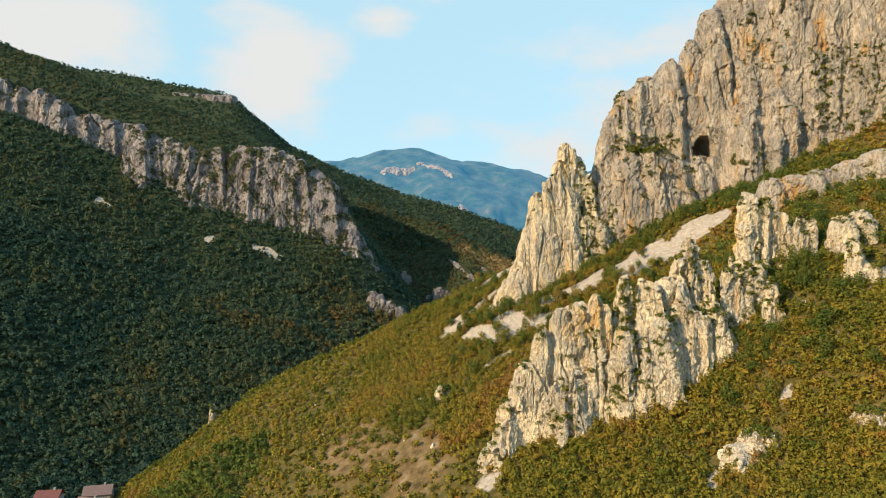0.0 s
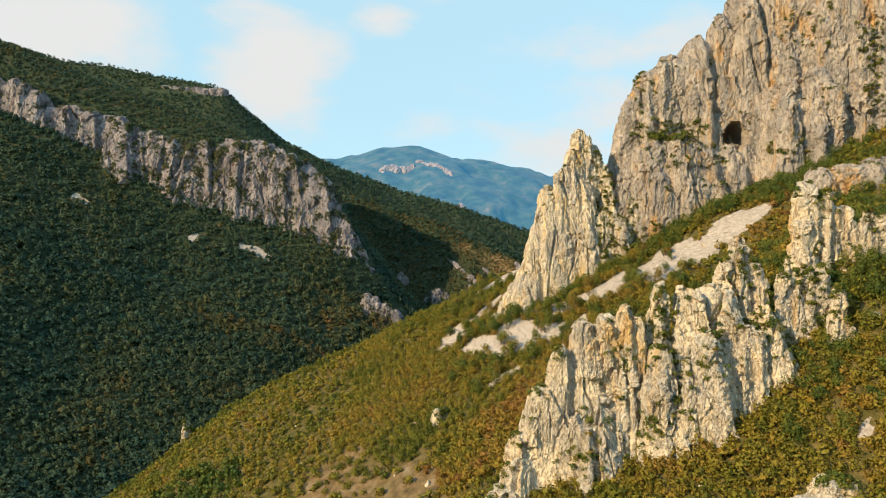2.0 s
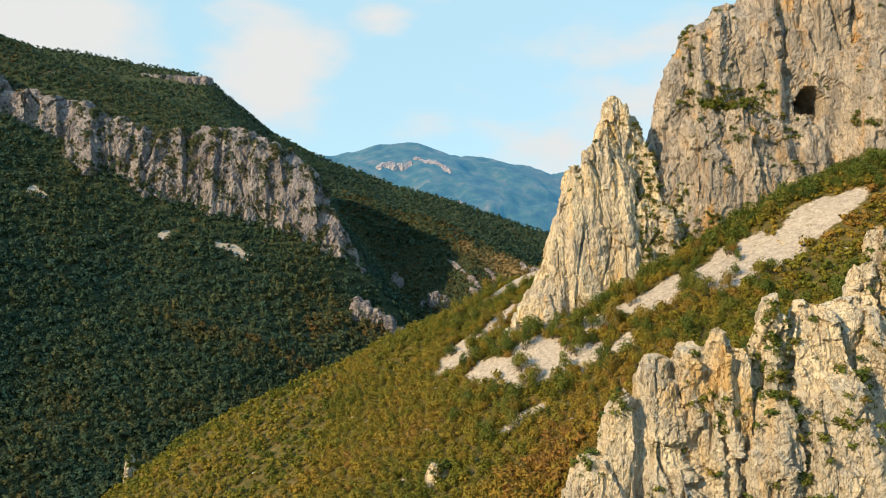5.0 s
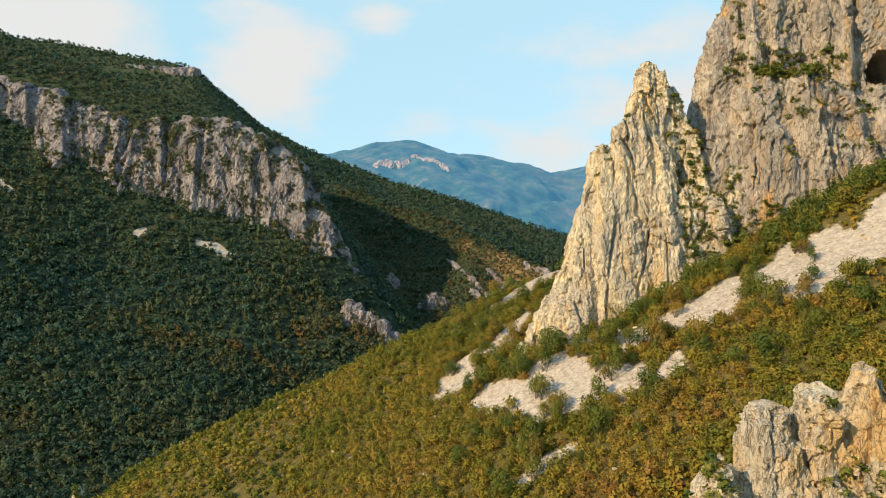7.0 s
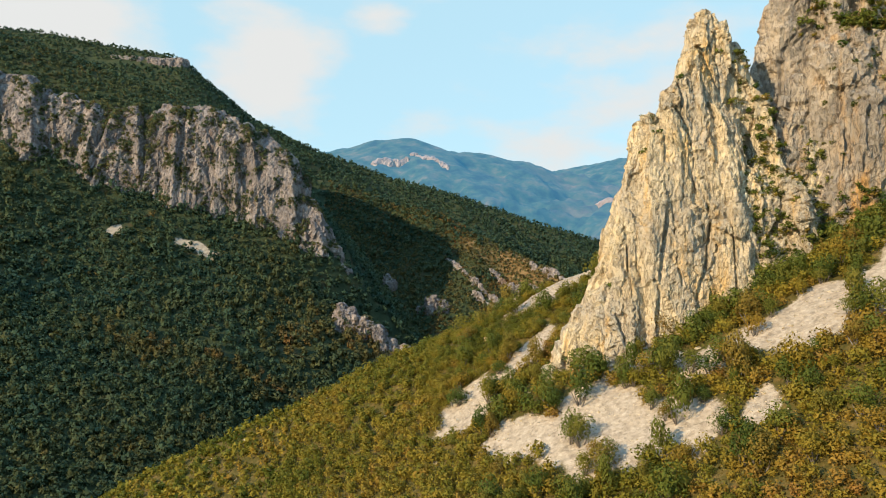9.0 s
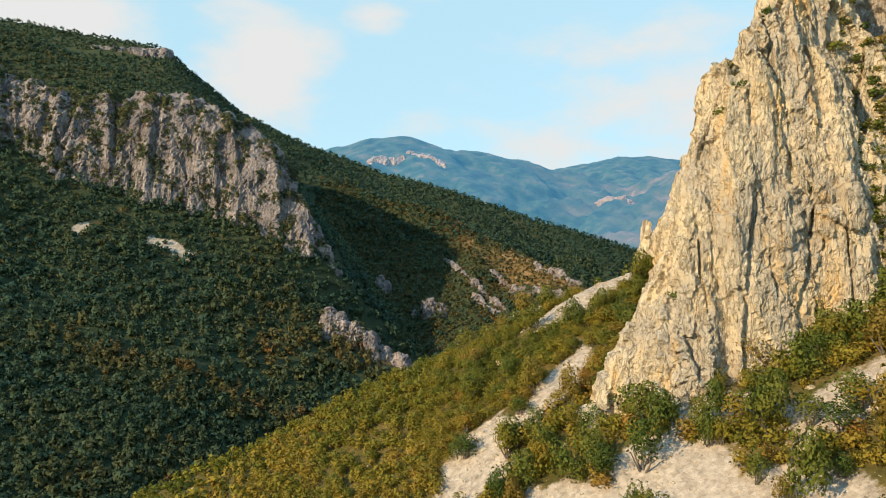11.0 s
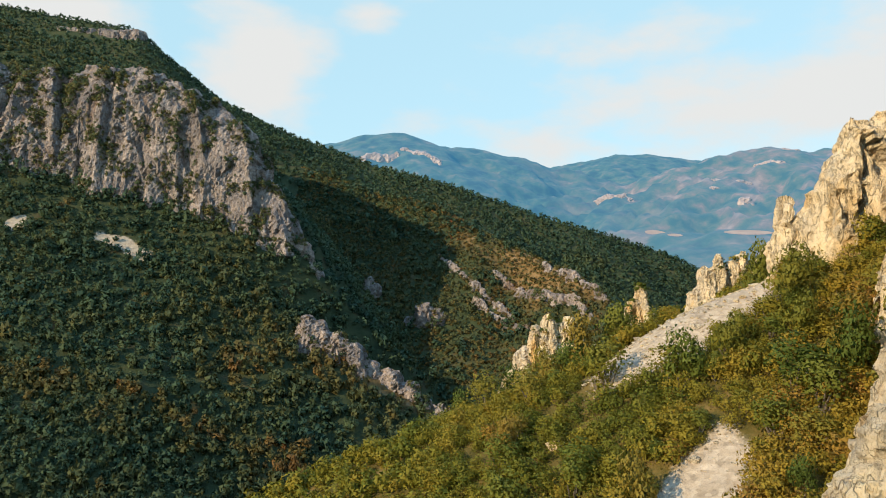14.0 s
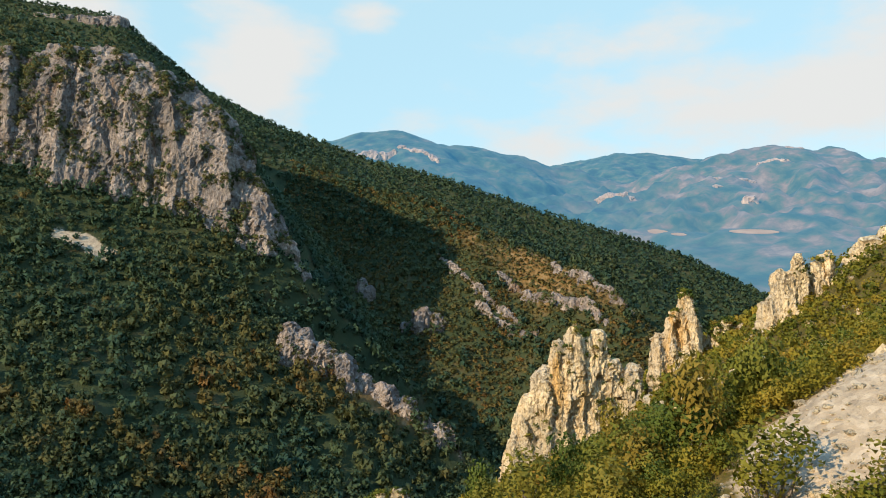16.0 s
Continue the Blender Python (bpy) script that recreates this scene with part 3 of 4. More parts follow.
    d = s * (0.9 * big + 1.25 * (block - 0.5) + rough * (0.95 * (stone - 0.5) + 0.55 * (chip - 0.5) + 0.55 * crest - 0.5 * worn * np.clip(1 - joint / 0.09, 0, 1) - 0.25 * np.clip(1 - chink / 0.12, 0, 1))
             + 0.30 * (flake - 0.5) - 1.7 * clefts * worn * np.clip(1 - cleft / 0.05, 0, 1) + 0.16 * fine)
    nm = nm * np.array([1.0, 1.0, 0.35])
    p = p + nm * (depth * d)[:, None]
    if cave:
        for (cx, cz, w, h, deep) in cave:
            up_ = np.maximum(p[:, 2] - cz, 0)
            q = 1 - np.abs((p[:, 0] - cx) / w) ** 2 - (up_ / h) ** 2 + 0.10 * pnoise(p[:, 0] / 1.2, p[:, 1] * 0, p[:, 2] / 1.2)
            hit = (q > 0) & (nm[:, 1] < 0.2) & (p[:, 2] > cz)
            p[hit, 1] += deep * np.minimum(1, q[hit] * 5)
    fused.vertices.foreach_set("co", p.astype(np.float32).ravel())
    fused.update()
    fused.name = name
    fused.materials.clear()
    fused.materials.append(material or LIME)
    m = len(fused.polygons)
    fn, fc = np.empty(m * 3, np.float32), np.empty(m * 3, np.float32)
    fused.polygons.foreach_get("normal", fn)
    fused.polygons.foreach_get("center", fc)
    fn, fc = fn.reshape(-1, 3), fc.reshape(-1, 3)
    flat = np.flatnonzero((fn[:, 2] > flatness) & (fn[:, 1] < 0.4) & (fc[:, 2] > land(fc[:, 0], fc[:, 1]) + 1.0))
    if len(flat) and tufts:
        odds = np.clip(pnoise(fc[flat, 0] / 7, fc[flat, 1] / 7, fc[flat, 2] / 7) + 0.12, 0.01, 1) ** 2
        TUFTS.append(fc[r.choice(flat, min(tufts, len(flat)), replace=False, p=odds / odds.sum())])
    for (x0, x1, z0, z1, count) in overgrown:
        face_ = np.flatnonzero((fc[:, 0] > x0) & (fc[:, 0] < x1) & (fc[:, 2] > z0) & (fc[:, 2] < z1) & (fn[:, 1] < 0) & (fn[:, 2] > -0.2))
        if len(face_):
            TUFTS.append(np.repeat(fc[r.choice(face_, min(count, len(face_)), replace=False)], 2, 0) + r.normal(0, 0.35, (2 * min(count, len(face_)), 3)))
    if not parent and shell.max() == 0:
        return tagged(new(name, fused), label, category)
    root = parent or tagged(new(name), label, category)
    for one in shells(fused, shell) if shell.max() else [fused]:
        made = new(name if parent else "rock", one)
        made.parent = root
    return root


def crag_group(name, label, pieces, **kw):
    """A large crag of several buttresses, parted by clefts."""
    root = tagged(new(name), label, "rock outcrop")
    for pillars in pieces:
        crag("buttress", pillars, "", parent=root, **kw)
    return root


crag_group("limestone_crag", "pale fluted limestone crag of three buttresses on the scrubby slope", [
    [(11.5, 147, 141, 3), (14.5, 148, 150, 3), (18, 148.5, 158, 2.8), (21.5, 148.5, 165.5, 2.6), (25.5, 150, 169, 3), (29.5, 150, 171, 3.2), (33, 149, 172.5, 2.8), (27, 147.5, 157, 4.5)],
    [(38.8, 149.5, 176.5, 2.3), (38.3, 147.5, 166, 3)],
    [(44, 151, 175.5, 3.6), (49.5, 152, 176, 4.4), (54.6, 154, 185, 2.5), (51.8, 153, 180.5, 2.1), (57.4, 153.5, 180, 2.0), (53.8, 148, 169, 2.4), (57.5, 150.5, 172, 2.6), (60.5, 149.5, 165, 2.8), (46, 147.5, 168, 4)]],
    voxel=0.24, relief=0.8, upright=1.25, spread=1.65, tufts=150, flatness=0.35, depth=0.95, bits=2, overgrown=[(55, 60, 165, 175, 26), (47, 53, 160, 172, 16), (36, 43, 150, 166, 22), (24, 34, 148, 160, 10)])
crag_group("limestone_spire", "tall pointed limestone spire with vertical cracks and ochre stains", [
    [(41, 230, 219, 3.4), (43, 230.5, 217, 2.4), (38.5, 228.5, 213, 3.6), (35.5, 227, 207, 4), (44.5, 231, 214, 3.2), (47, 231, 207, 4), (36, 225.5, 200, 4), (40.5, 226, 203, 3.4), (39, 239, 204, 4.5), (34.5, 236, 197, 3.6)],
    [(31, 226, 202, 3.8), (29, 226, 192, 4), (27, 226, 182, 4), (24, 224, 176, 3.2), (20.5, 224, 170.5, 2.8), (17.5, 224, 164.5, 2.6)],
    [(50, 232, 199, 4.5), (55, 231, 201, 5), (52, 228, 194, 4), (46, 227, 195, 4)]],
    overgrown=[(44, 58, 180, 212, 170)], material=WARM_LIME, voxel=0.25, relief=0.8, upright=1.35, spread=2.1, tufts=14, flatness=0.4, depth=0.9, bits=4)
crag_group("limestone_cliff", "massive grey limestone cliff with a dark cave mouth and orange stains", [
    [(59, 236, 231, 6), (64, 237, 239, 7), (70, 237, 243, 8), (78, 238, 248, 8), (86, 239, 255, 8), (84, 232, 215, 6), (91, 233, 225, 6)],
    [(94, 239, 268, 8), (102, 240, 276, 10), (114, 238, 288, 12), (128, 237, 295, 14), (145, 236, 300, 16), (100, 228, 232, 6), (108, 227, 235, 6)],
    [(57, 229, 210, 5), (63, 228, 216, 5.5), (70, 228, 216, 5.5), (77, 229, 213, 5)]],
    voxel=0.55, relief=1.2, upright=1.15, cave=[(86.6, 213.6, 3.9, 6.6, 10)], overgrown=[(56, 78, 214, 221, 70), (118, 142, 220, 247, 230), (100, 112, 236, 262, 40), (62, 84, 206, 214, 30), (50, 78, 178, 190, 130), (57, 66, 222, 232, 14), (92, 104, 209, 216, 30)], material=CLIFF_LIME, spread=1.35, tufts=110, flatness=0.35, depth=0.72, bits=5)
crag_group("limestone_tower", "blocky limestone tower of two columns among green scrub", [[(70.2, 160, 195.5, 2.3)], [(74.3, 160, 193.5, 2.4), (78, 159.5, 191, 1.7)]], voxel=0.4, relief=0.75, spread=1.15, bits=2)
crag("limestone_tower", [(82, 159, 190.5, 1.7), (84.5, 159, 189.5, 1.5)], "twin limestone pillars among scrub", 0.4, 0.6, spread=1.2, bits=2)
crag("limestone_tower", [(91, 158, 190, 2.6), (96, 160, 191, 3.2)], "broken limestone tower on the upper slope", 0.45, 0.7)
crag("limestone_needle", [(89, 150, 184, 1.8), (92, 148, 179, 2.4), (94, 146, 173, 2.6)], "leaning limestone needle rising from scrub", 0.4, 0.7)
crag("limestone_needle", [(71, 150, 175.5, 1.5), (69.8, 149.5, 171, 1.4), (72.5, 149.5, 169, 1.5)], "pointed ochre limestone needle with shrubs at its foot", 0.35, 0.6, spread=1.3, bits=2)
crag("limestone_needle", [(77.3, 149.5, 171, 1.5), (79.5, 149.5, 169.5, 1.4)], "pair of short limestone needles rising from scrub", 0.35, 0.6, spread=1.3, bits=2)
crag("limestone_outcrop", [(63.3, 153, 181, 1.3), (65.2, 153, 178.5, 1.3), (62.2, 152.5, 177, 1.2)], "narrow limestone outcrop behind the crag", 0.35, 0.6, spread=1.3, bits=2)
crag("limestone_outcrop", [(67.5, 153, 178.5, 1.2), (69.8, 153.5, 178.8, 1.2), (71.5, 154, 178.5, 1.0)], "low broken limestone teeth among brown shrubs", 0.35, 0.6, spread=1.3, bits=2)
crag("limestone_wall", [(93, 197, 203, 4), (100, 197, 204, 4), (107, 196, 205, 5), (115, 194, 207, 5), (122, 192, 210, 6)], "low limestone wall along the upper slope", 0.7, 1.0, CLIFF_LIME)
crag("limestone_outcrop", [(50, 127, 142, 2.6), (54, 127, 146, 3), (58, 128, 148.5, 3.2), (61, 128, 147, 2.6)], "small wedge-shaped limestone outcrop among bushes", 0.4, 0.7)
crag("limestone_outcrop", [(76, 121, 154, 3.4), (80, 120, 157, 4)], "pale limestone outcrop at the edge of the scrub", 0.45, 0.7)
crag("limestone_crag", [(37, 254, 192.5, 2.0), (35.2, 254, 189, 1.9), (33.4, 254.5, 186, 1.7), (40.5, 255, 193.5, 2.4), (39, 252, 187, 2.6), (48, 254, 200, 5.5), (55, 248, 210, 8)], "jagged limestone crag behind the spire", 0.45, 0.8, tufts=0)
crag("limestone_needle", [(31.6, 256, 186, 1.1), (32.4, 256, 183.5, 1.2)], "slim limestone needle on the ridge", 0.35, 0.5, tufts=0)
crag_group("limestone_teeth", "row of jagged limestone teeth on the ridge", [[(46.5, 317, 174, 1.3), (48.5, 317, 178, 1.4), (51, 317, 180.5, 1.6), (53.5, 318, 179, 1.3)],
    [(56, 318, 181, 1.5), (59, 318, 179.5, 1.4), (62, 318, 182.5, 1.9), (67, 318, 184.5, 3)]], voxel=0.3, relief=0.6, spread=1.7, tufts=12)
crag_group("limestone_crag", "upright limestone crag at the end of the slope", [
    [(14.5, 345, 148, 2.4), (17, 345, 155, 2.3), (19.5, 345, 160, 2.2), (22, 345, 165, 2), (24.7, 345, 168, 1.9)],
    [(27.2, 346, 165.5, 1.8), (29.6, 346, 166.5, 1.7), (32.5, 346, 161, 2.2), (36, 346, 160, 2.2)]], voxel=0.3, relief=0.65, spread=1.8)
crag_group("limestone_crag", "pointed limestone outcrop on the ridge", [
    [(40.5, 345, 166, 1.5), (43, 345, 170, 1.5), (45.3, 345, 173.5, 1.7), (47.5, 346, 169, 1.5)],
    [(51, 346, 167.5, 1.1), (53.5, 346, 168, 1.1), (55.5, 346, 167.5, 1.0)]], voxel=0.3, relief=0.6, spread=1.8)
crag("boulder", [(-1, 185, 146, 1.4), (0.8, 186, 145.5, 1.1)], "pale boulder lying in the scrub", 0.3, 0.4, category="boulder")
crag("limestone_pinnacle", [(-88, 266, 124, 1.6), (-86.5, 267, 121, 1.5)], "small white rock pinnacle on the slope's edge", 0.4, 0.5)
crag("limestone_outcrop", [(-10, 349, 136, 1.8), (-7, 349, 137, 1.6), (-13, 350, 134, 1.6)], "small white outcrop low on the slope", 0.4, 0.5)

# far side of the valley
r = np.random.default_rng(5)
face, high = [], []
x = -335.0
while x < -66:
    foot_, top = float(np.interp(x, LX, LFOOT)), float(np.interp(x, LX, LTOP))
    cut = float(pnoise(np.array(x / 31.0), np.array(0.5), np.array(2.5)))
    share = float(cliff_share(x))
    if x > -206:
        face.append((x, LEDGE + 11 + 6 * cut + r.uniform(-2, 2), foot_ + share * (top - foot_) + 5 + 6 * cut + r.uniform(-4, 2), r.uniform(6, 11)))
    elif cut > -0.25:
        high.append((x, LEDGE + 12 + 9 * cut + r.uniform(-3, 3), foot_ + 0.55 * (top - foot_) + 14 * cut + r.uniform(-7, 4), r.uniform(5, 9)))
    x += r.uniform(4, 8)
crag("valley_cliff", face, "sheer grey limestone cliff above the wooded mountainside", 0.7, 1.25, FAR_LIME, bits=3, category="cliff", spread=1.9, tufts=3000, flatness=0.1, depth=0.85, clefts=0.4, upright=1.1, overgrown=[(-206, -180, 246, 275, 70), (-182, -160, 242, 272, 60), (-158, -142, 238, 262, 40), (-138, -120, 236, 256, 30), (-190, -170, 228, 240, 30)])
crag("valley_cliff", high, "broken grey cliff bands among bushes on the mountainside", 0.8, 1.3, FAR_LIME, bits=3, category="cliff", spread=1.7, tufts=700, flatness=0.15, depth=0.9, upright=1.6)
crag("valley_outcrop", [(-270, 459, 249, 3), (-263, 458, 246, 2.6), (-257, 457, 243, 3), (-250, 455, 238, 2.4), (-243, 452, 232, 2.4)], "pale rocky rib on the wooded slope", 0.9, 1.3, FAR_LIME, bits=3, tufts=20)
crag("valley_crag", [(-66, 476, 205, 5.5), (-60, 474, 196, 5), (-54, 472, 186, 4.5), (-49, 470, 176, 4)], "shaded limestone buttress at the cliff's end", 1.0, 1.5, FAR_LIME, bits=2, category="cliff")
crag("valley_outcrop", [(-44, 437, 159, 3.4), (-39, 437, 157, 3.2), (-33, 437, 153.5, 3.6), (-27, 436, 149.5, 3), (-21, 436, 143, 2.4), (-15, 435, 140.5, 3.4), (-8, 434, 136, 3.2), (-2, 433, 131, 2.2), (4, 431, 129.5, 3)], "ragged line of pale rocks down a wooded rib", 0.7, 1.1, FAR_LIME, bits=5, tufts=90, spread=1.9, flatness=0.35)
for x0, y0, n, dx, dy, say in ((4, 534, 22, 1.5, -1.8, "brown slanting rock rib on the bare spur"), (30, 522, 24, 1.4, -1.9, "long ochre rock rib on the bare spur"), (52, 512, 18, 1.3, -2.0, "broken rocks along the end of the spur"), (20, 506, 14, 1.6, -1.5, "low pale ledge across the spur"), (40, 508, 18, 1.5, -1.8, "narrow pale ledge low on the spur")):
    crag("valley_outcrop", [(x0 + dx * k, y0 + dy * k, 1.9 + 1.3 * math.sin(k * 0.9 + x0), 1.3 + 0.4 * math.sin(k * 1.9)) for k in range(n)], say, 0.5, 0.7, FAR_LIME, bits=2, tufts=40, spread=2.2)
crag("valley_outcrop", [(-30, 520, 7, 2.6), (-26, 516, 6, 2.4)], "small grey rocks on the wooded spur", 0.9, 1.3, FAR_LIME, bits=3, tufts=20)
crag("valley_outcrop", [(-10, 500, 153, 3), (-6, 500, 158, 3.4), (-2, 500, 159, 3.2), (2, 501, 157, 3), (5, 501, 153, 2.6)], "lone grey rock in the wooded gully", 0.9, 1.2, FAR_LIME, bits=2)
crag("plateau_cliff", [(-219 - 7 * k, 714 + 1.0 * k, 347.5 + 0.5 * k, 5.5) for k in range(11)], "pale cliff below the wooded plateau's rim", 1.0, 1.3, FAR_LIME, bits=2, category="cliff", tufts=0, upright=1.6)


# ---------------------------------------------------------------- distant mountains
def far_material():
    m, t, b = mat("distant_hills")
    b.inputs["Roughness"].default_value = 1.0
    wood = ramp_node(t, noise_node(t, 0.026, 10, 0.62), [(0.38, (0.008, 0.022, 0.014)), (0.50, (0.026, 0.054, 0.026)), (0.60, (0.065, 0.068, 0.034)), (0.70, (0.14, 0.105, 0.060))])
    dry = ramp_node(t, noise_node(t, 0.020, 10, 0.62), [(0.38, (0.016, 0.038, 0.018)), (0.48, (0.050, 0.062, 0.026)), (0.56, (0.105, 0.070, 0.036)), (0.66, (0.185, 0.122, 0.074))])
    side = t.nodes.new("ShaderNodeAttribute")
    side.attribute_name = "dry"
    wood = mix(t, side.outputs["Fac"], wood, dry)
    t.links.new(wood, b.inputs["Base Color"])
    # Blue emission stands in for the haze in front of the far hills.
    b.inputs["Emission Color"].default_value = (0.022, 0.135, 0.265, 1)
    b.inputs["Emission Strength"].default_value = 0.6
    return m


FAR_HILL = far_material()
m, t, b = mat("distant_pale_cliff")
t.links.new(ramp_node(t, noise_node(t, 0.03, 5, 0.6), [(0.3, (0.15, 0.105, 0.085)), (0.7, (0.30, 0.22, 0.18))]), b.inputs["Base Color"])
# Weak blue glow on the rock, painted in place of distance haze.
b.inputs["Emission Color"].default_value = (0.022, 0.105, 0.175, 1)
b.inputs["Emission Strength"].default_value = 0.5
FAR_CLIFF = m
def build_far():
    xs, ys = np.arange(-1400, 2300, 15.0), np.arange(870, 2700, 15.0)
    X, Y = np.meshgrid(xs, ys)
    v = np.stack([X.ravel(), Y.ravel(), far_land(X, Y).ravel()], 1)
    nx, ny = len(xs), len(ys)
    i = np.arange(ny - 1)[:, None] * nx + np.arange(nx - 1)[None, :]
    f = np.stack([i, i + 1, i + nx + 1, i + nx], -1).reshape(-1, 4)
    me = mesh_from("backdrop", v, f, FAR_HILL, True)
    set_attr(me, "dry", np.clip((v[:, 0] - 260 + 220 * fractal(v[:, 0] / 160, v[:, 1] / 160, 3.0, 3)) / 220, 0, 1) * np.clip((2150 - v[:, 1]) / 200, 0, 1))
    return tagged(new("backdrop", me), "hazy blue distant mountains with pale bare patches", "mountains", kind="structure")


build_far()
for x0, y0, x1, y1, n, high, say in ((-152, 1800, -78, 1812, 10, 14, "sunlit pale cliff on the distant mountain"), (-64, 1838, 22, 1770, 11, 7, "shaded cliff on the distant mountain"),
                                     (32, 1505, 92, 1505, 9, 15, "rounded pinkish cliff in the hazy distance"), (358, 1680, 412, 1622, 9, 8, "pinkish rock band on the far hillside"),
                                     (588, 1618, 602, 1610, 3, 4, "small pale crag on the far hillside"), (632, 1606, 654, 1598, 4, 3, "pale crag band on the far hillside"),
                                     (710, 1684, 742, 1645, 6, 4, "pale crag band on the far hillside"), (818, 1776, 838, 1766, 4, 4, "small pale crag on the far hillside"),
                                     (552, 1540, 564, 1535, 3, 3, "small pale crag on the far hillside"), (560, 1424, 572, 1419, 3, 3, "small pale crag on the far hillside")):
    row = []
    for k in range(n):
        f = k / (n - 1)
        px, py = x0 + f * (x1 - x0), y0 + f * (y1 - y0)
        row.append((px, py, float(far_land(np.array(px), np.array(py))) + high * (0.75 + 0.25 * math.sin(3.1416 * f)) + 0.12 * high * math.sin(k * 2.3), 8))
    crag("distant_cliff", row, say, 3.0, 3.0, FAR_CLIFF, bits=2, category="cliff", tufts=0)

m, t, b = mat("ploughed_field")
t.links.new(ramp_node(t, noise_node(t, 0.05, 4), [(0.3, (0.26, 0.145, 0.08)), (0.7, (0.36, 0.22, 0.13))]), b.inputs["Base Color"])
# Faint blue emission: haze put into the field's own colour.
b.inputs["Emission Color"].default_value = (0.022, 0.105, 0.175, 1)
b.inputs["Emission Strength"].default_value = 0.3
FIELD = m
for cx, cy, a_, b_ in FIELDS:
    gx, gy = np.meshgrid(np.linspace(-1, 1, 17), np.linspace(-1, 1, 17))
    px, py = cx + a_ * gx * np.sqrt(1 - gy ** 2 / 2), cy + b_ * gy * np.sqrt(1 - gx ** 2 / 2)
    x0, y0 = -1400 + 15 * np.floor((px + 1400) / 15), 870 + 15 * np.floor((py - 870) / 15)
    u, w = (px - x0) / 15, (py - y0) / 15
    lie = (far_land(x0, y0) * (1 - u) + far_land(x0 + 15, y0) * u) * (1 - w) + (far_land(x0, y0 + 15) * (1 - u) + far_land(x0 + 15, y0 + 15) * u) * w
    v = np.stack([px.ravel(), py.ravel(), lie.ravel() + 0.5], 1)
    i = np.arange(16)[:, None] * 17 + np.arange(16)[None, :]
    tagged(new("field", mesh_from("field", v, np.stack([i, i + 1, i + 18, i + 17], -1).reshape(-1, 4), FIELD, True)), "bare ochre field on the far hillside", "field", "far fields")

# ---------------------------------------------------------------- foliage
def crown_template(r, leaves, size, clumps=7, flat=0.8, even=0.0):
    """Leaf triangles of a crown of radius about 1, standing on z = 0, as (leaves * 3, 3)."""
    c = r.normal(size=(clumps, 3))
    c /= np.linalg.norm(c, axis=1)[:, None]
    c *= r.uniform(0.25, 0.62, (clumps, 1))
    rad = r.uniform(0.32, 0.55, clumps)
    k = r.integers(0, clumps, leaves)
    d = r.normal(size=(leaves, 3))
    d[:, 2] += 0.25
    d /= np.linalg.norm(d, axis=1)[:, None]
    p = c[k] + d * (rad[k] * r.uniform(0.8, 1.12, leaves))[:, None]
    n = d + 0.55 * r.normal(size=(leaves, 3))
    n /= np.linalg.norm(n, axis=1)[:, None]
    u = np.cross(n, r.normal(size=(leaves, 3)))
    u /= np.linalg.norm(u, axis=1)[:, None]
    w = np.cross(n, u)
    q = size * r.uniform(0.7, 1.3, leaves)[:, None]
    tri = np.stack([p + 1.15 * u * q, p - 0.5 * u * q + 0.65 * w * q, p - 0.5 * u * q - 0.65 * w * q], 1)
    face_n = np.cross(tri[:, 1] - tri[:, 0], tri[:, 2] - tri[:, 0])
    turned = np.einsum("ij,ij->i", face_n, d) < 0
    tri[turned] = tri[turned][:, [0, 2, 1]]
    tri[..., 2] = (tri[..., 2] + 0.85) * flat
    soft = d + 0.45 * n + 0.6 * p + np.array([0.0, 0.0, even])
    soft /= np.linalg.norm(soft, axis=1)[:, None]
    return np.concatenate([tri.reshape(-1, 3), np.repeat(soft, 3, 0)], 1)


def scatter(x0, x1, y0, y1, gap, r):
    """A jittered grid of places."""
    gx, gy = np.meshgrid(np.arange(x0, x1, gap), np.arange(y0, y1, gap))
    gx = gx + r.uniform(-0.48, 0.48, gx.shape) * gap
    gy = gy + r.uniform(-0.48, 0.48, gy.shape) * gap
    return gx.ravel(), gy.ravel()


def off_crags(x, y, pad=0.0):
    ok = np.ones(x.shape, bool)
    for cx, cy, cr in CRAG_FEET:
        ok &= (x - cx) ** 2 + (y - cy) ** 2 > np.maximum(cr * 0.68 + pad, 0) ** 2
    return ok


def plant(name, x, y, z, radius, tall, tone, templates, material, label, category, r):
    """Many crowns in one mesh."""
    n = len(x)
    which = r.integers(0, len(templates), n)
    turn = r.uniform(0, 6.2832, n)
    vs, ts, ns = [], [], []
    for k, tpl in enumerate(templates):
        i = np.flatnonzero(which == k)
        c, s_ = np.cos(turn[i])[:, None], np.sin(turn[i])[:, None]
        px = (tpl[None, :, 0] * c - tpl[None, :, 1] * s_) * radius[i, None] + x[i, None]
        py = (tpl[None, :, 0] * s_ + tpl[None, :, 1] * c) * radius[i, None] + y[i, None]
        pz = tpl[None, :, 2] * (radius * tall)[i, None] + z[i, None]
        vs.append(np.stack([px, py, pz], -1).reshape(-1, 3))
        ts.append(np.repeat(tone[i], len(tpl)))
        if tpl.shape[1] == 6:
            nx = tpl[None, :, 3] * c - tpl[None, :, 4] * s_
            ny = tpl[None, :, 3] * s_ + tpl[None, :, 4] * c
            ns.append(np.stack([nx, ny, np.broadcast_to(tpl[None, :, 5], nx.shape)], -1).reshape(-1, 3))
    v, tn = np.concatenate(vs), np.concatenate(ts)
    me = mesh_from(name, v, np.arange(len(v)).reshape(-1, 3), material)
    set_attr(me, "tone", tn)
    if ns:
        soft_normals(me, np.concatenate(ns))
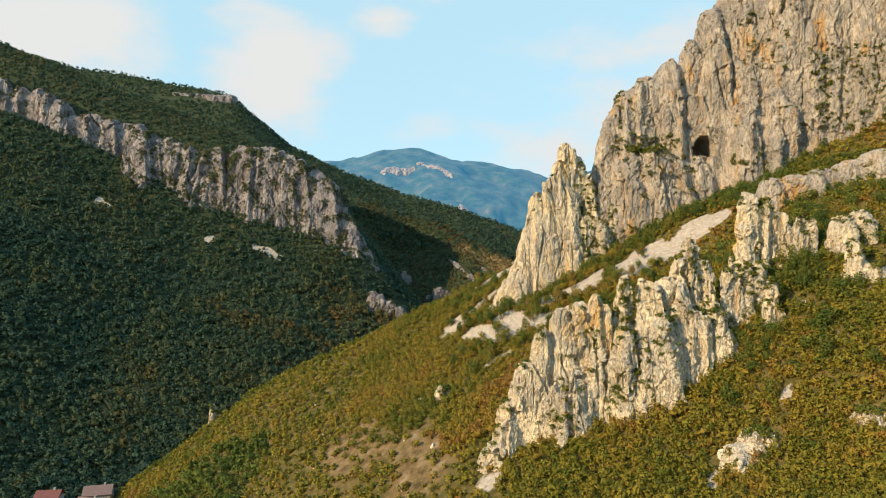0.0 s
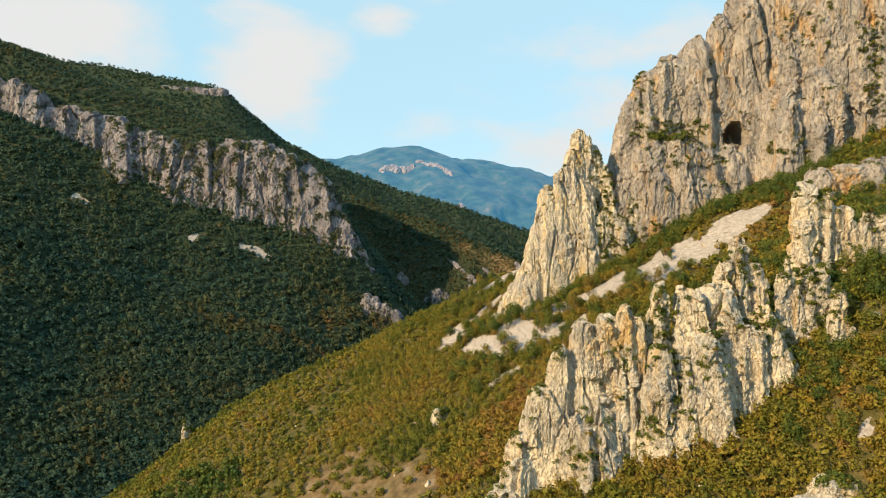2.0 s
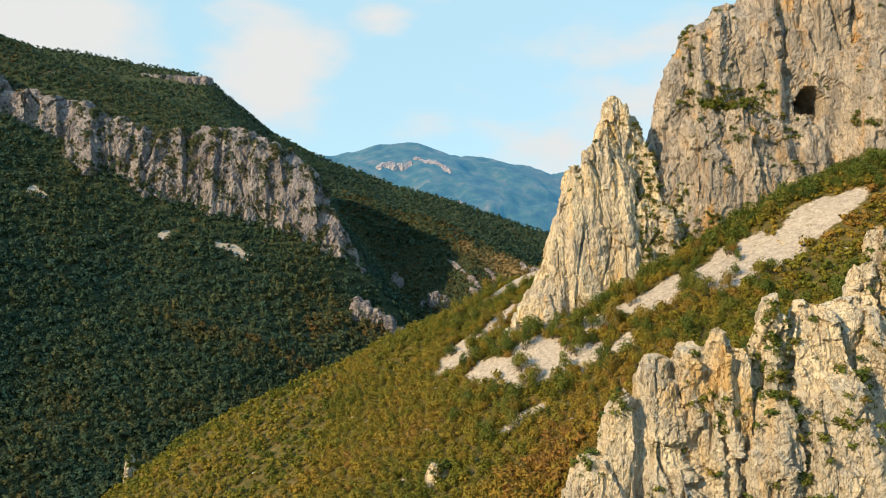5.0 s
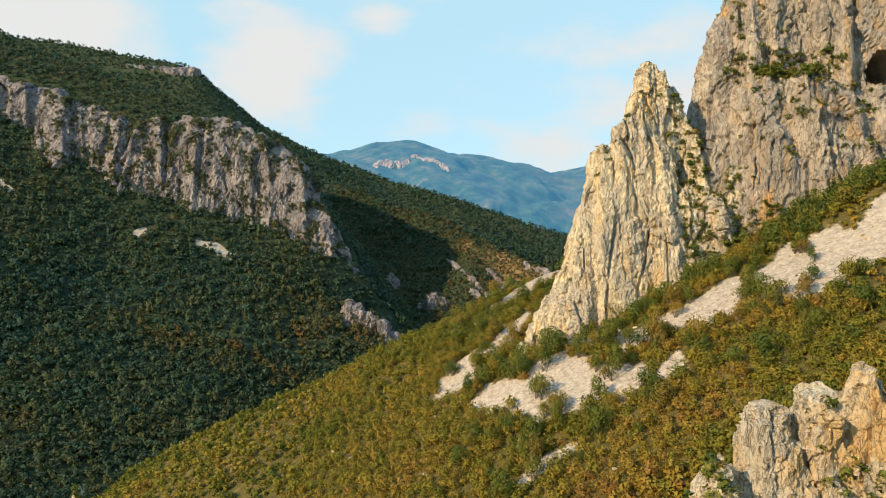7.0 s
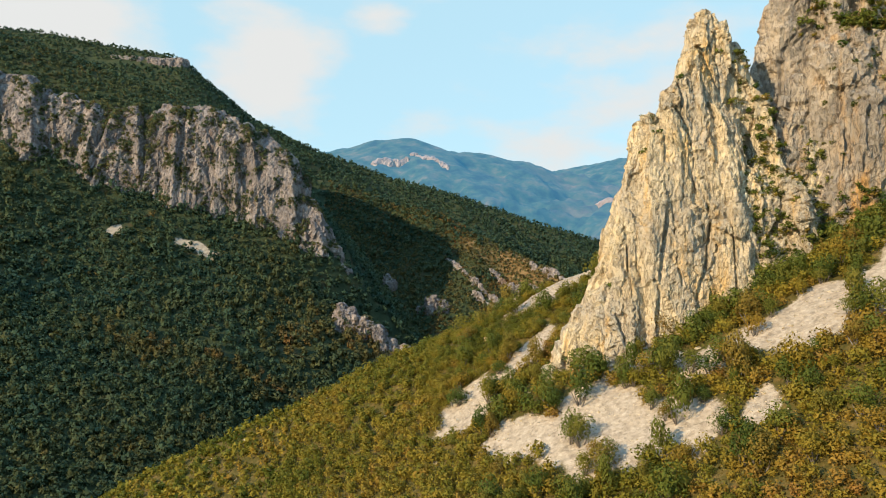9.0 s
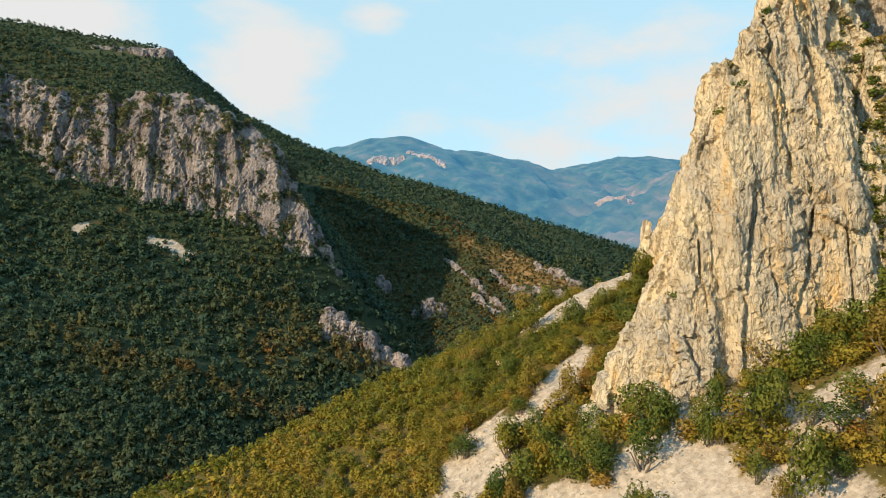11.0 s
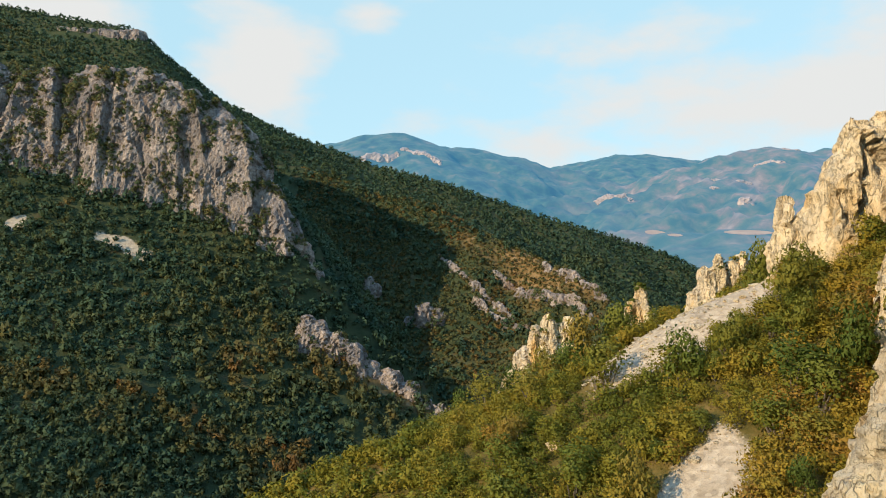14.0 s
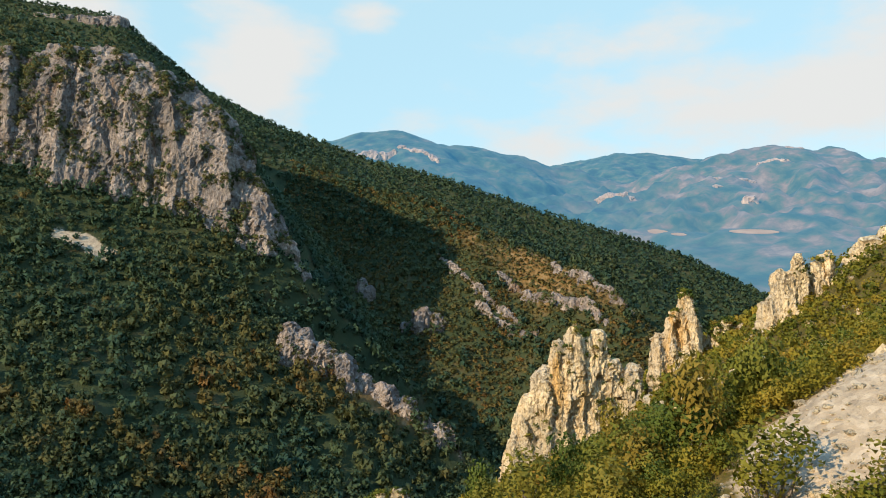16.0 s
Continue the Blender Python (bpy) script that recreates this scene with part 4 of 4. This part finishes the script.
    return tagged(new(name, me), label, category, kind="stuff")


r = np.random.default_rng(21)
FINE = [crown_template(r, 125, 0.178, 9, 0.8, 0.2) for _ in range(8)]
NEAR = [crown_template(r, 180, 0.14, 11, 0.8, 0.2) for _ in range(8)]
MID = [crown_template(r, 50, 0.28, 7) for _ in range(8)]
COARSE = [crown_template(r, 52, 0.28, 7, 0.8, 1.6) for _ in range(8)]
FARW = [crown_template(r, 32, 0.34, 5, 0.85, 0.8) for _ in range(6)]

LOWER = [crown_template(r, 64, 0.27, 8, 0.8, 1.6) for _ in range(8)]
DIST = [crown_template(r, 22, 0.40, 5, 0.8, 1.4) for _ in range(6)]


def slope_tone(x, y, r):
    # Tone falls, greener and darker, low on the slope and past y 235.
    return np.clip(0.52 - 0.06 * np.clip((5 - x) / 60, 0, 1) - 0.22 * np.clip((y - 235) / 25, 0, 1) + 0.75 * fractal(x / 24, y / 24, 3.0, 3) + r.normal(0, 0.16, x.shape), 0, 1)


# dry scrub of the sunny slope
CLOSE = [crown_template(r, 460, 0.086, 14, 0.8, 0.2) for _ in range(6)]


def close_zone(x, y):
    return (x > -2) & (x < 36) & (y > 228) & (y < 280)


def foot_wood(x, y):
    return (x < -52 + 8 * pnoise(x / 15, y / 15, 3.3)) & (y < 224 - 0.25 * (x + 100) + 8 * pnoise(x / 13, y / 13, 9.3))


def near_zone(x, y):
    return (x > -25) & (x < 60) & (y > 175) & (y < 290)


x, y = scatter(-25, 60, 175, 290, 1.42, r)
x2, y2 = scatter(-2, 36, 228, 280, 1.15, r)
wide = ~close_zone(x, y)
x, y = np.concatenate([x[wide], x2]), np.concatenate([y[wide], y2])
keep = off_crags(x, y) & (scree_at(x, y) < r.uniform(0.3, 0.6, x.shape)) & (r.random(x.shape) > 0.6 * bare_at(x, y))
x, y = x[keep], y[keep]
near = close_zone(x, y)
cx_, cy_ = x[near], y[near]
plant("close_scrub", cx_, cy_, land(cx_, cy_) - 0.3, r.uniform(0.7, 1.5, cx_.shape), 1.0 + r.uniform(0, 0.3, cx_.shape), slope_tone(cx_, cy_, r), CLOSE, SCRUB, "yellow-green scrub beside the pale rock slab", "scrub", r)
x, y = x[~near], y[~near]
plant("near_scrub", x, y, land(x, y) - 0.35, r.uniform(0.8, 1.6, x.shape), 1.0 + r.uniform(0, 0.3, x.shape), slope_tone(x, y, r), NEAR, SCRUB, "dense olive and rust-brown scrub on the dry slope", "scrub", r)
x, y = scatter(-130, 140, 95, 425, 1.9, r)
keep = ~near_zone(x, y) & (x < 0.66 * y + 8) & (x > -0.58 * y) & off_road(x, y, 3.2) & ~((y > 290) & (x > 75)) & off_crags(x, y) & (scree_at(x, y) < r.uniform(0.3, 0.6, x.shape)) & (r.random(x.shape) > 0.75 * bare_at(x, y)) & (wood_at(x, y) < 0.5) & ~foot_wood(x, y)
x, y = x[keep], y[keep]
mid_ = (y > 285) & (y < 335)
fx, fy = x[mid_], y[mid_]
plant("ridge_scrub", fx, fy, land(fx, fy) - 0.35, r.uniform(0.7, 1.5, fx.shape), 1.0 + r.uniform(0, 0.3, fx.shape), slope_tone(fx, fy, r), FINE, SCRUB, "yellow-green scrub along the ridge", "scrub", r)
far = y >= 335
x, y, far = x[~mid_], y[~mid_], far[~mid_]
fx, fy = x[far], y[far]
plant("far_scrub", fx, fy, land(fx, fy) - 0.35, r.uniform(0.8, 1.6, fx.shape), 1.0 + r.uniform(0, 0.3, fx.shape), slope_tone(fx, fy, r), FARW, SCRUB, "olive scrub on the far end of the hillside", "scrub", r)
x, y = x[~far], y[~far]
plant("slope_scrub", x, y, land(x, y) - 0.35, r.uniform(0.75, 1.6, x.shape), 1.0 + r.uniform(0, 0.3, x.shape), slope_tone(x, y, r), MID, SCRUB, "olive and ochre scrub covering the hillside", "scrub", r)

x, y = scatter(0, 92, 100, 178, 1.5, r)
keep = (x < 0.64 * y + 4) & ((x > 12) | (y > 156)) & off_crags(x, y) & (scree_at(x, y) < r.uniform(0.5, 0.9, x.shape))
x, y = x[keep], y[keep]
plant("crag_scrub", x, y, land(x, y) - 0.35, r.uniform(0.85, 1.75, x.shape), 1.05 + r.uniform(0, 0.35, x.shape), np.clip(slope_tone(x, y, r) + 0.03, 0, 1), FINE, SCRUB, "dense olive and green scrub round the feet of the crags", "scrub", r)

# green thickets in the gullies and along the feet of the crags
gx, gy = [], []
for cx, cy, a, b_, n in ((52, 221, 18, 3.5, 80), (33, 214, 14, 4, 14), (12, 218, 12, 4, 10), (70, 219, 20, 4, 120), (95, 216, 22, 8, 150), (38, 256, 8, 6, 40), (62, 170, 18, 10, 90), (85, 165, 16, 16, 120), (66, 146, 9, 7, 40), (72, 142, 16, 10, 40), (76, 160, 9, 6, 60), (25, 270, 14, 10, 30), (12.5, 258, 3, 2, 9), (33, 281, 5, 4, 14), (110, 185, 20, 20, 120)):
    gx.append(r.normal(cx, a * 0.6, n))
    gy.append(r.normal(cy, b_ * 0.6, n))
x, y = np.concatenate(gx), np.concatenate(gy)
keep = off_crags(x, y, -0.5) & (scree_at(x, y) < 0.45)
x, y = x[keep], y[keep]
near = y > 224
cx_, cy_ = x[near], y[near]
plant("close_thicket", cx_, cy_, land(cx_, cy_) - 0.4, r.uniform(1.0, 1.9, cx_.shape), 1.0 + r.uniform(0, 0.3, cx_.shape), np.clip(r.normal(0.5, 0.2, cx_.shape), 0, 1), CLOSE, GREEN, "fresh green bushes beside the pale slab", "bushes", r)
x, y = x[~near], y[~near]
BUSH = [crown_template(r, 400, 0.088, 13) for _ in range(6)]
plant("green_thicket", x, y, land(x, y) - 0.4, r.uniform(1.2, 2.5, x.shape), 1.1 + r.uniform(0, 0.35, x.shape), np.clip(r.normal(0.35, 0.25, x.shape), 0, 1), BUSH, GREEN, "green bushes along the gullies and crag feet", "bushes", r)

# plants rooted in the clefts and on the ledges of the rocks
tp = np.concatenate(TUFTS)
tp = tp[(tp[:, 1] < 400)]
plant("ledge_plants", tp[:, 0], tp[:, 1], tp[:, 2] - 0.3, r.uniform(0.3, 1.05, len(tp)), np.full(len(tp), 0.9), np.clip(r.normal(0.5, 0.25, len(tp)), 0, 1), MID, GREEN, "small shrubs and grass on the rock ledges", "shrubs", r)
tp = np.concatenate(TUFTS)
tp = tp[(tp[:, 1] > 400)]
plant("cliff_shrubs", tp[:, 0], tp[:, 1], tp[:, 2] - 0.5, r.uniform(0.6, 1.5, len(tp)), np.full(len(tp), 1.0), np.clip(r.normal(0.5, 0.14, len(tp)), 0, 0.8), FARW, WOOD, "dark shrubs clinging to the far cliffs", "shrubs", r)

x, y = scatter(-125, -40, 130, 250, 2.1, r)
keep = foot_wood(x, y) & off_road(x, y, 3.2) & (x > -0.68 * y) & (wood_at(x, y) <= 0.4)
x, y = x[keep], y[keep]
plant("foot_wood", x, y, land(x, y) - 0.5, np.clip(r.normal(1.5, 0.4, x.shape), 0.8, 2.6), 1.1 + r.uniform(0, 0.4, x.shape), np.clip(0.3 + 0.6 * fractal(x / 22, y / 22, 5.0, 2) + r.normal(0, 0.15, x.shape), 0, 1), MID, GREEN, "green wood at the foot of the dry slope", "woodland", r)

# woods of the shaded side
def spur_zone(x, y):
    s = ridge(x, y, SPUR, 0.85)
    return (s > left_mountain(x, y)) & (s > ridge(x, y, RIB, 0.75)) & (s > ridge(x, y, BACK, 0.52, 90, 0.7)) & (s > 92) & (x > -75)


x, y = scatter(-340, 100, 225, 600, 3.1, r)
keep = (wood_at(x, y) > 0.4) & off_road(x, y, 3.2) & ((y < 550) | (x > -75)) & (r.random(x.shape) > scree_at(x, y) * 1.2) & (r.random(x.shape) > 0.9 * bare_at(x, y)) & off_crags(x, y, np.where(y > 460, -5.0, -1.5)) & ~((y > LEDGE + 2) & (y < LEDGE + 20) & (x > -206) & (x < -58))
x, y = x[keep], y[keep]
keep = ~spur_zone(x, y) | (r.random(x.shape) < 0.18)
x, y = x[keep], y[keep]
tone = np.clip(0.20 + 0.14 * np.clip((x + 170) / 100, 0, 1) + 0.75 * fractal(x / 45, y / 45, 6.0, 3) + r.normal(0, 0.10, x.shape), 0, 0.95)
up_ = y > 395
plant("valley_wood", x[up_], y[up_], land(x[up_], y[up_]) - 0.5, np.clip(r.normal(2.15, 0.5, up_.sum()), 1.2, 3.3) * np.where((y[up_] > LEDGE) & (x[up_] < -75), 0.7, 1.0), 1.2 + r.uniform(0, 0.4, up_.sum()), tone[up_], COARSE, WOOD, "dark green mixed wood on the shaded mountainside", "woodland", r)
x, y = scatter(-300, 60, 225, 395, 2.2, r)
keep = (wood_at(x, y) > 0.4) & off_road(x, y, 3.2) & (x > -0.66 * y) & off_crags(x, y, -1.5)
x, y = x[keep], y[keep]
tone = np.clip(0.18 + 0.34 * np.clip((x + 180) / 110, 0, 1) + 0.75 * fractal(x / 32, y / 32, 6.0, 3) + r.normal(0, 0.10, x.shape), 0, 0.95)
plant("valley_wood", x, y, land(x, y) - 0.5, np.clip(r.normal(1.8, 0.42, x.shape), 1.0, 3.0), 1.15 + r.uniform(0, 0.4, x.shape), tone, LOWER, WOOD, "dark green wood with rust-coloured trees on the lower mountainside", "woodland", r)
x, y = scatter(-330, -55, 420, LEDGE + 6, 2.4, r)
keep = off_crags(x, y, -5.0) & (scree_at(x, y) < 0.3)
x, y = x[keep], y[keep]
plant("foot_scrub", x, y, land(x, y) - 0.4, r.uniform(0.9, 1.7, x.shape), np.full(x.shape, 1.1), np.clip(0.36 + r.normal(0, 0.15, x.shape), 0, 0.9), FARW, WOOD, "dark undergrowth along the foot of the cliff", "scrub", r)
x, y = scatter(-330, -70, LEDGE + 17, LEDGE + 70, 2.2, r)
keep = off_crags(x, y, -6.0)
x, y = x[keep], y[keep]
plant("brow_scrub", x, y, land(x, y) - 0.3, r.uniform(0.8, 1.6, x.shape), np.full(x.shape, 1.0), np.clip(0.50 + 0.35 * fractal(x / 25, y / 25, 2.0, 2) + r.normal(0, 0.10, x.shape), 0, 0.85), FARW, WOOD, "brown and green scrub on the brow above the cliff", "scrub", r)
x, y = scatter(-75, 120, 440, 610, 1.75, r)
keep = spur_zone(x, y) & (y < 612) & off_crags(x, y, -0.3)
x, y = x[keep], y[keep]
plant("spur_scrub", x, y, land(x, y) - 0.3, r.uniform(0.9, 1.7, x.shape), np.full(x.shape, 1.0), np.clip(0.66 + 0.30 * fractal(x / 20, y / 20, 1.0, 2) + r.normal(0, 0.10, x.shape), 0, 1.0), DIST, WOOD, "low rust-brown scrub on the rocky spur", "scrub", r)
x, y = scatter(-480, 320, 545, 780, 3.3, r)
keep = (np.maximum(ridge(x, y, BACK, 0.52, 90, 0.7), ridge(x, y, PLATEAU, 0.9)) > left_mountain(x, y) - 8) & ((x < -215) | (y < np.interp(x, [c[0] for c in BACK], [c[1] for c in BACK]) + 10)) & ~((x > -300) & (x < -212) & (y > 709) & (y < 713))
x, y = x[keep], y[keep]
# Low tone puts the back ridge's shade into the leaf colour.
plant("ridge_wood", x, y, land(x, y) - 0.5, r.uniform(1.4, 2.5, x.shape), 1.0 + r.uniform(0, 0.3, x.shape), np.clip(0.12 + 0.25 * fractal(x / 50, y / 50, 6.0, 2) + r.normal(0, 0.12, x.shape), 0, 0.8), DIST, WOOD, "dark green wood on the ridge behind", "woodland", r)


# ---------------------------------------------------------------- stones on the scree
def stone_template(r):
    """A rough faceted stone."""
    bm = bmesh.new()
    bmesh.ops.create_icosphere(bm, subdivisions=1, radius=1.0)
    for v in bm.verts:
        v.co *= r.uniform(0.6, 1.2)
        v.co.z *= 0.7
    out = [tuple(l.vert.co) for f in bm.faces for l in f.loops]
    bm.free()
    return np.array(out)


STONES = [stone_template(r) for _ in range(8)]
x, y = scatter(-5, 75, 185, 275, 0.6, r)
sc = scree_at(x, y)
keep = (sc > 0.25) & (r.random(x.shape) < 0.55)
x, y = x[keep], y[keep]
size = np.clip(0.09 * np.exp(r.normal(0, 0.75, x.shape)), 0.04, 0.8)
plant("scree_stones", x, y, land(x, y) - 0.3 * size, size, np.full(x.shape, 0.8), r.random(x.shape), STONES, LIME, "loose pale limestone stones on the scree", "stones", r)
x, y = scatter(2, 44, 225, 275, 0.42, r)
keep = (scree_at(x, y) > 0.3) & (r.random(x.shape) < 0.5)
x, y = x[keep], y[keep]
size = np.clip(0.085 * np.exp(r.normal(0, 0.8, x.shape)), 0.03, 0.75)
plant("slab_stones", x, y, land(x, y) - 0.45 * size, size * 1.2, np.full(x.shape, 0.7), r.random(x.shape), STONES, LIME, "loose stones and blocks lying on the pale slab", "stones", r)
x, y = scatter(8, 62, 262, 342, 2.6, r)
keep = (r.random(x.shape) < 0.30) & off_crags(x, y)
x, y = x[keep], y[keep]
size = np.clip(0.7 * np.exp(r.normal(0, 0.45, x.shape)), 0.3, 1.9)
plant("ridge_rocks", x, y, land(x, y) + 0.1 * size, size, r.uniform(0.8, 1.6, x.shape), r.random(x.shape), STONES, LIME, "pale rocks standing out of the scrub along the ridge", "rocks", r)
x, y = scatter(-60, 110, 110, 300, 4.0, r)
keep = (r.random(x.shape) < 0.16) & off_crags(x, y)
x, y = x[keep], y[keep]
size = np.clip(0.4 * np.exp(r.normal(0, 0.5, x.shape)), 0.2, 1.1)
plant("slope_rocks", x, y, land(x, y) - 0.3 * size, size, r.uniform(0.7, 1.5, x.shape), r.random(x.shape), STONES, LIME, "scattered pale rocks showing through the scrub", "rocks", r)

# ---------------------------------------------------------------- single shrubs on the stony ground
def leaf_mesh(name, tri, material):
    me = mesh_from(name, tri[:, :3], np.arange(len(tri)).reshape(-1, 3), material)
    soft_normals(me, tri[:, 3:])
    return me


def stems(r, n, tall):
    bm = bmesh.new()
    for _ in range(n):
        a, lean_ = r.uniform(0, 6.28), r.uniform(0.15, 0.5)
        last = None
        for lv in range(4):
            f = lv / 3
            c = Vector((math.cos(a) * lean_ * f * tall + r.normal(0, 0.03), math.sin(a) * lean_ * f * tall + r.normal(0, 0.03), tall * f * 0.8 - 0.25))
            rad = 0.075 * (1 - 0.75 * f)
            ring = [bm.verts.new(c + Vector((math.cos(q * 1.2566) * rad, math.sin(q * 1.2566) * rad, 0))) for q in range(5)]
            if last:
                for q in range(5):
                    bm.faces.new((last[q], last[(q + 1) % 5], ring[(q + 1) % 5], ring[q]))
            last = ring
    return bm


def make_shrub(kind, r, material, label):
    root = tagged(new("shrub"), label, "shrub", "shrubs on the stony slope")
    n = {"round": 850, "loose": 600, "tall": 900}[kind]
    tri = crown_template(r, n, 0.072, 11 if kind != "loose" else 8, 1.0 if kind != "tall" else 1.35)
    if kind == "loose":
        tri = tri * np.array([1.1, 1.1, 0.8, 1, 1, 1])
    tri = tri + np.array([0, 0, 0.12, 0, 0, 0])
    crown = new("crown", leaf_mesh("crown", tri, material))
    crown.parent = root
    part("trunk", stems(r, 5 if kind != "tall" else 3, 1.1), BARK, root)
    return root


MODELS = [make_shrub("round", r, GREEN1, "rounded green shrub rooted in pale scree"), make_shrub("round", r, GREEN1, "rounded green shrub rooted in pale scree"),
          make_shrub("tall", r, GREEN1, "tall leafy green bush on the stony slope"), make_shrub("loose", r, SCRUB1, "loose yellowing shrub with thin stems"),
          make_shrub("round", r, SCRUB1, "olive and rust-coloured shrub on the slope"), make_shrub("loose", r, GREEN1, "sparse green shrub with thin stems")]
spots = []
while len(spots) < 330:
    px, py = r.uniform(2, 62), r.uniform(186, 276)
    w = float(scree_at(np.array(px), np.array(py)))
    near = 0.5 if w > 0.15 else 0.25
    if 6 < px < 36 and abs(py - 253 - 0.47 * (px - 22)) < 6 and r.random() < 0.93:
        continue
    if r.random() < near * (0.30 if w > 0.8 else 1) and bool(off_crags(np.array([px]), np.array([py]))[0]):
        spots.append((px, py))
used = set()
for px, py in spots:
    k = int(r.choice([0, 1, 2, 5, 0, 1, 3, 4])) if py < 226 else int(r.choice([0, 2, 2, 3, 5, 5]))
    size = r.uniform(0.9, 2.3)
    m = pose(px, py, float(land(px, py)) - 0.1, 0, 0, r.uniform(0, 360)) @ Matrix.Diagonal((size, size, size * r.uniform(0.9, 1.25), 1))
    if k in used:
        copy_thing(MODELS[k], m)
    else:
        used.add(k)
        MODELS[k].matrix_world = pose(px, py, float(land(px, py)) - 0.1)


# ---------------------------------------------------------------- houses and road on the valley floor
def plain(name, a, b_, scale=2.0, rough=0.85):
    m, t, bs = mat(name)
    bs.inputs["Roughness"].default_value = rough
    t.links.new(ramp_node(t, noise_node(t, scale, 5, 0.6), [(0.3, a), (0.7, b_)]), bs.inputs["Base Color"])
    return m


# Clay tiles and plaster are darkened in place of shade on the valley floor.
TILE = plain("clay_tiles", (0.11, 0.032, 0.022), (0.18, 0.06, 0.04))
BROWN_TILE = plain("weathered_tiles", (0.12, 0.07, 0.052), (0.19, 0.12, 0.09))
PLASTER = plain("plaster", (0.24, 0.215, 0.185), (0.34, 0.31, 0.27))
TAR = plain("asphalt", (0.045, 0.045, 0.047), (0.075, 0.073, 0.072), 3.0)
TIMBER = plain("dark_timber", (0.05, 0.035, 0.025), (0.09, 0.06, 0.04))
GLASS = plain("window_glass", (0.02, 0.025, 0.03), (0.04, 0.045, 0.05), 1.0, 0.1)


def box(bm, x0, x1, y0, y1, z0, z1):
    v = [bm.verts.new(c) for c in ((x0, y0, z0), (x1, y0, z0), (x1, y1, z0), (x0, y1, z0), (x0, y0, z1), (x1, y0, z1), (x1, y1, z1), (x0, y1, z1))]
    for f in ((0, 3, 2, 1), (4, 5, 6, 7), (0, 1, 5, 4), (1, 2, 6, 5), (2, 3, 7, 6), (3, 0, 4, 7)):
        bm.faces.new([v[i] for i in f])


def house(x, y, turn, w, d, h, roof_mat, wall_mat, label):
    root = tagged(new("house"), label, "house", "valley houses")
    bm = bmesh.new()
    box(bm, -w / 2, w / 2, -d / 2, d / 2, -1.5, h)
    part("wall", bm, wall_mat, root)
    bm = bmesh.new()
    e, top, th = 0.5, h + 0.32 * d, 0.18
    for side in (-1, 1):
        low = [bm.verts.new(c) for c in ((-w / 2 - e, side * (d / 2 + e), h - 0.25), (w / 2 + e, side * (d / 2 + e), h - 0.25), (w / 2 + e, 0, top), (-w / 2 - e, 0, top))]
        up = [bm.verts.new(v.co + Vector((0, 0, th))) for v in low]
        for q in range(4):
            bm.faces.new((low[q], low[(q + 1) % 4], up[(q + 1) % 4], up[q]))
        bm.faces.new(low[::-1])
        bm.faces.new(up)
    for sx in (-w / 2, w / 2):
        bm.faces.new([bm.verts.new(c) for c in ((sx, -d / 2, h), (sx, d / 2, h), (sx, 0, top))])
    roof = part("roof", bm, roof_mat, root)
    bm = bmesh.new()
    box(bm, w * 0.2, w * 0.2 + 0.6, -0.3, 0.3, top - 0.8, top + 0.9)
    part("chimney", bm, wall_mat, roof)
    for k, wx in enumerate((-w * 0.3, 0.0, w * 0.3)):
        bm = bmesh.new()
        box(bm, wx - 0.5, wx + 0.5, -d / 2 - 0.05, -d / 2 + 0.05, h * 0.45, h * 0.45 + 1.2)
        win = part("window", bm, TIMBER, root)
        bm = bmesh.new()
        box(bm, wx - 0.4, wx + 0.4, -d / 2 - 0.07, -d / 2 - 0.03, h * 0.45 + 0.1, h * 0.45 + 1.1)
        part("pane", bm, GLASS, win)
    root.matrix_world = pose(x, y, float(land(x, y)), 0, 0, turn)
    return root


for spec in HOUSES:
    house(spec[0], spec[1], spec[2], spec[3], spec[4], spec[5], {"red": TILE, "brown": BROWN_TILE}[spec[6]], PLASTER, spec[7])
pts = [Vector((x, y, 0)) for x, y in ROAD]
line = []
for p0, p1 in zip(pts[:-1], pts[1:]):
    n = int((p1 - p0).length / 2)
    line += [p0.lerp(p1, k / n) for k in range(n)]
verts, faces = [], []
for k, c in enumerate(line):
    ahead = (line[min(k + 1, len(line) - 1)] - line[max(k - 1, 0)]).normalized()
    side = Vector((ahead.y, -ahead.x, 0)) * 2.6
    h = max(float(land(q.x, q.y)) for q in (c, c + side, c - side)) + 0.15
    verts += [tuple(c + side)[:2] + (h,), tuple(c - side)[:2] + (h,)]
    if k:
        faces.append((2 * k - 2, 2 * k - 1, 2 * k + 1, 2 * k))
tagged(new("road", mesh_from("road", verts, faces, TAR, True)), "narrow grey asphalt road along the valley floor", "road", kind="structure")
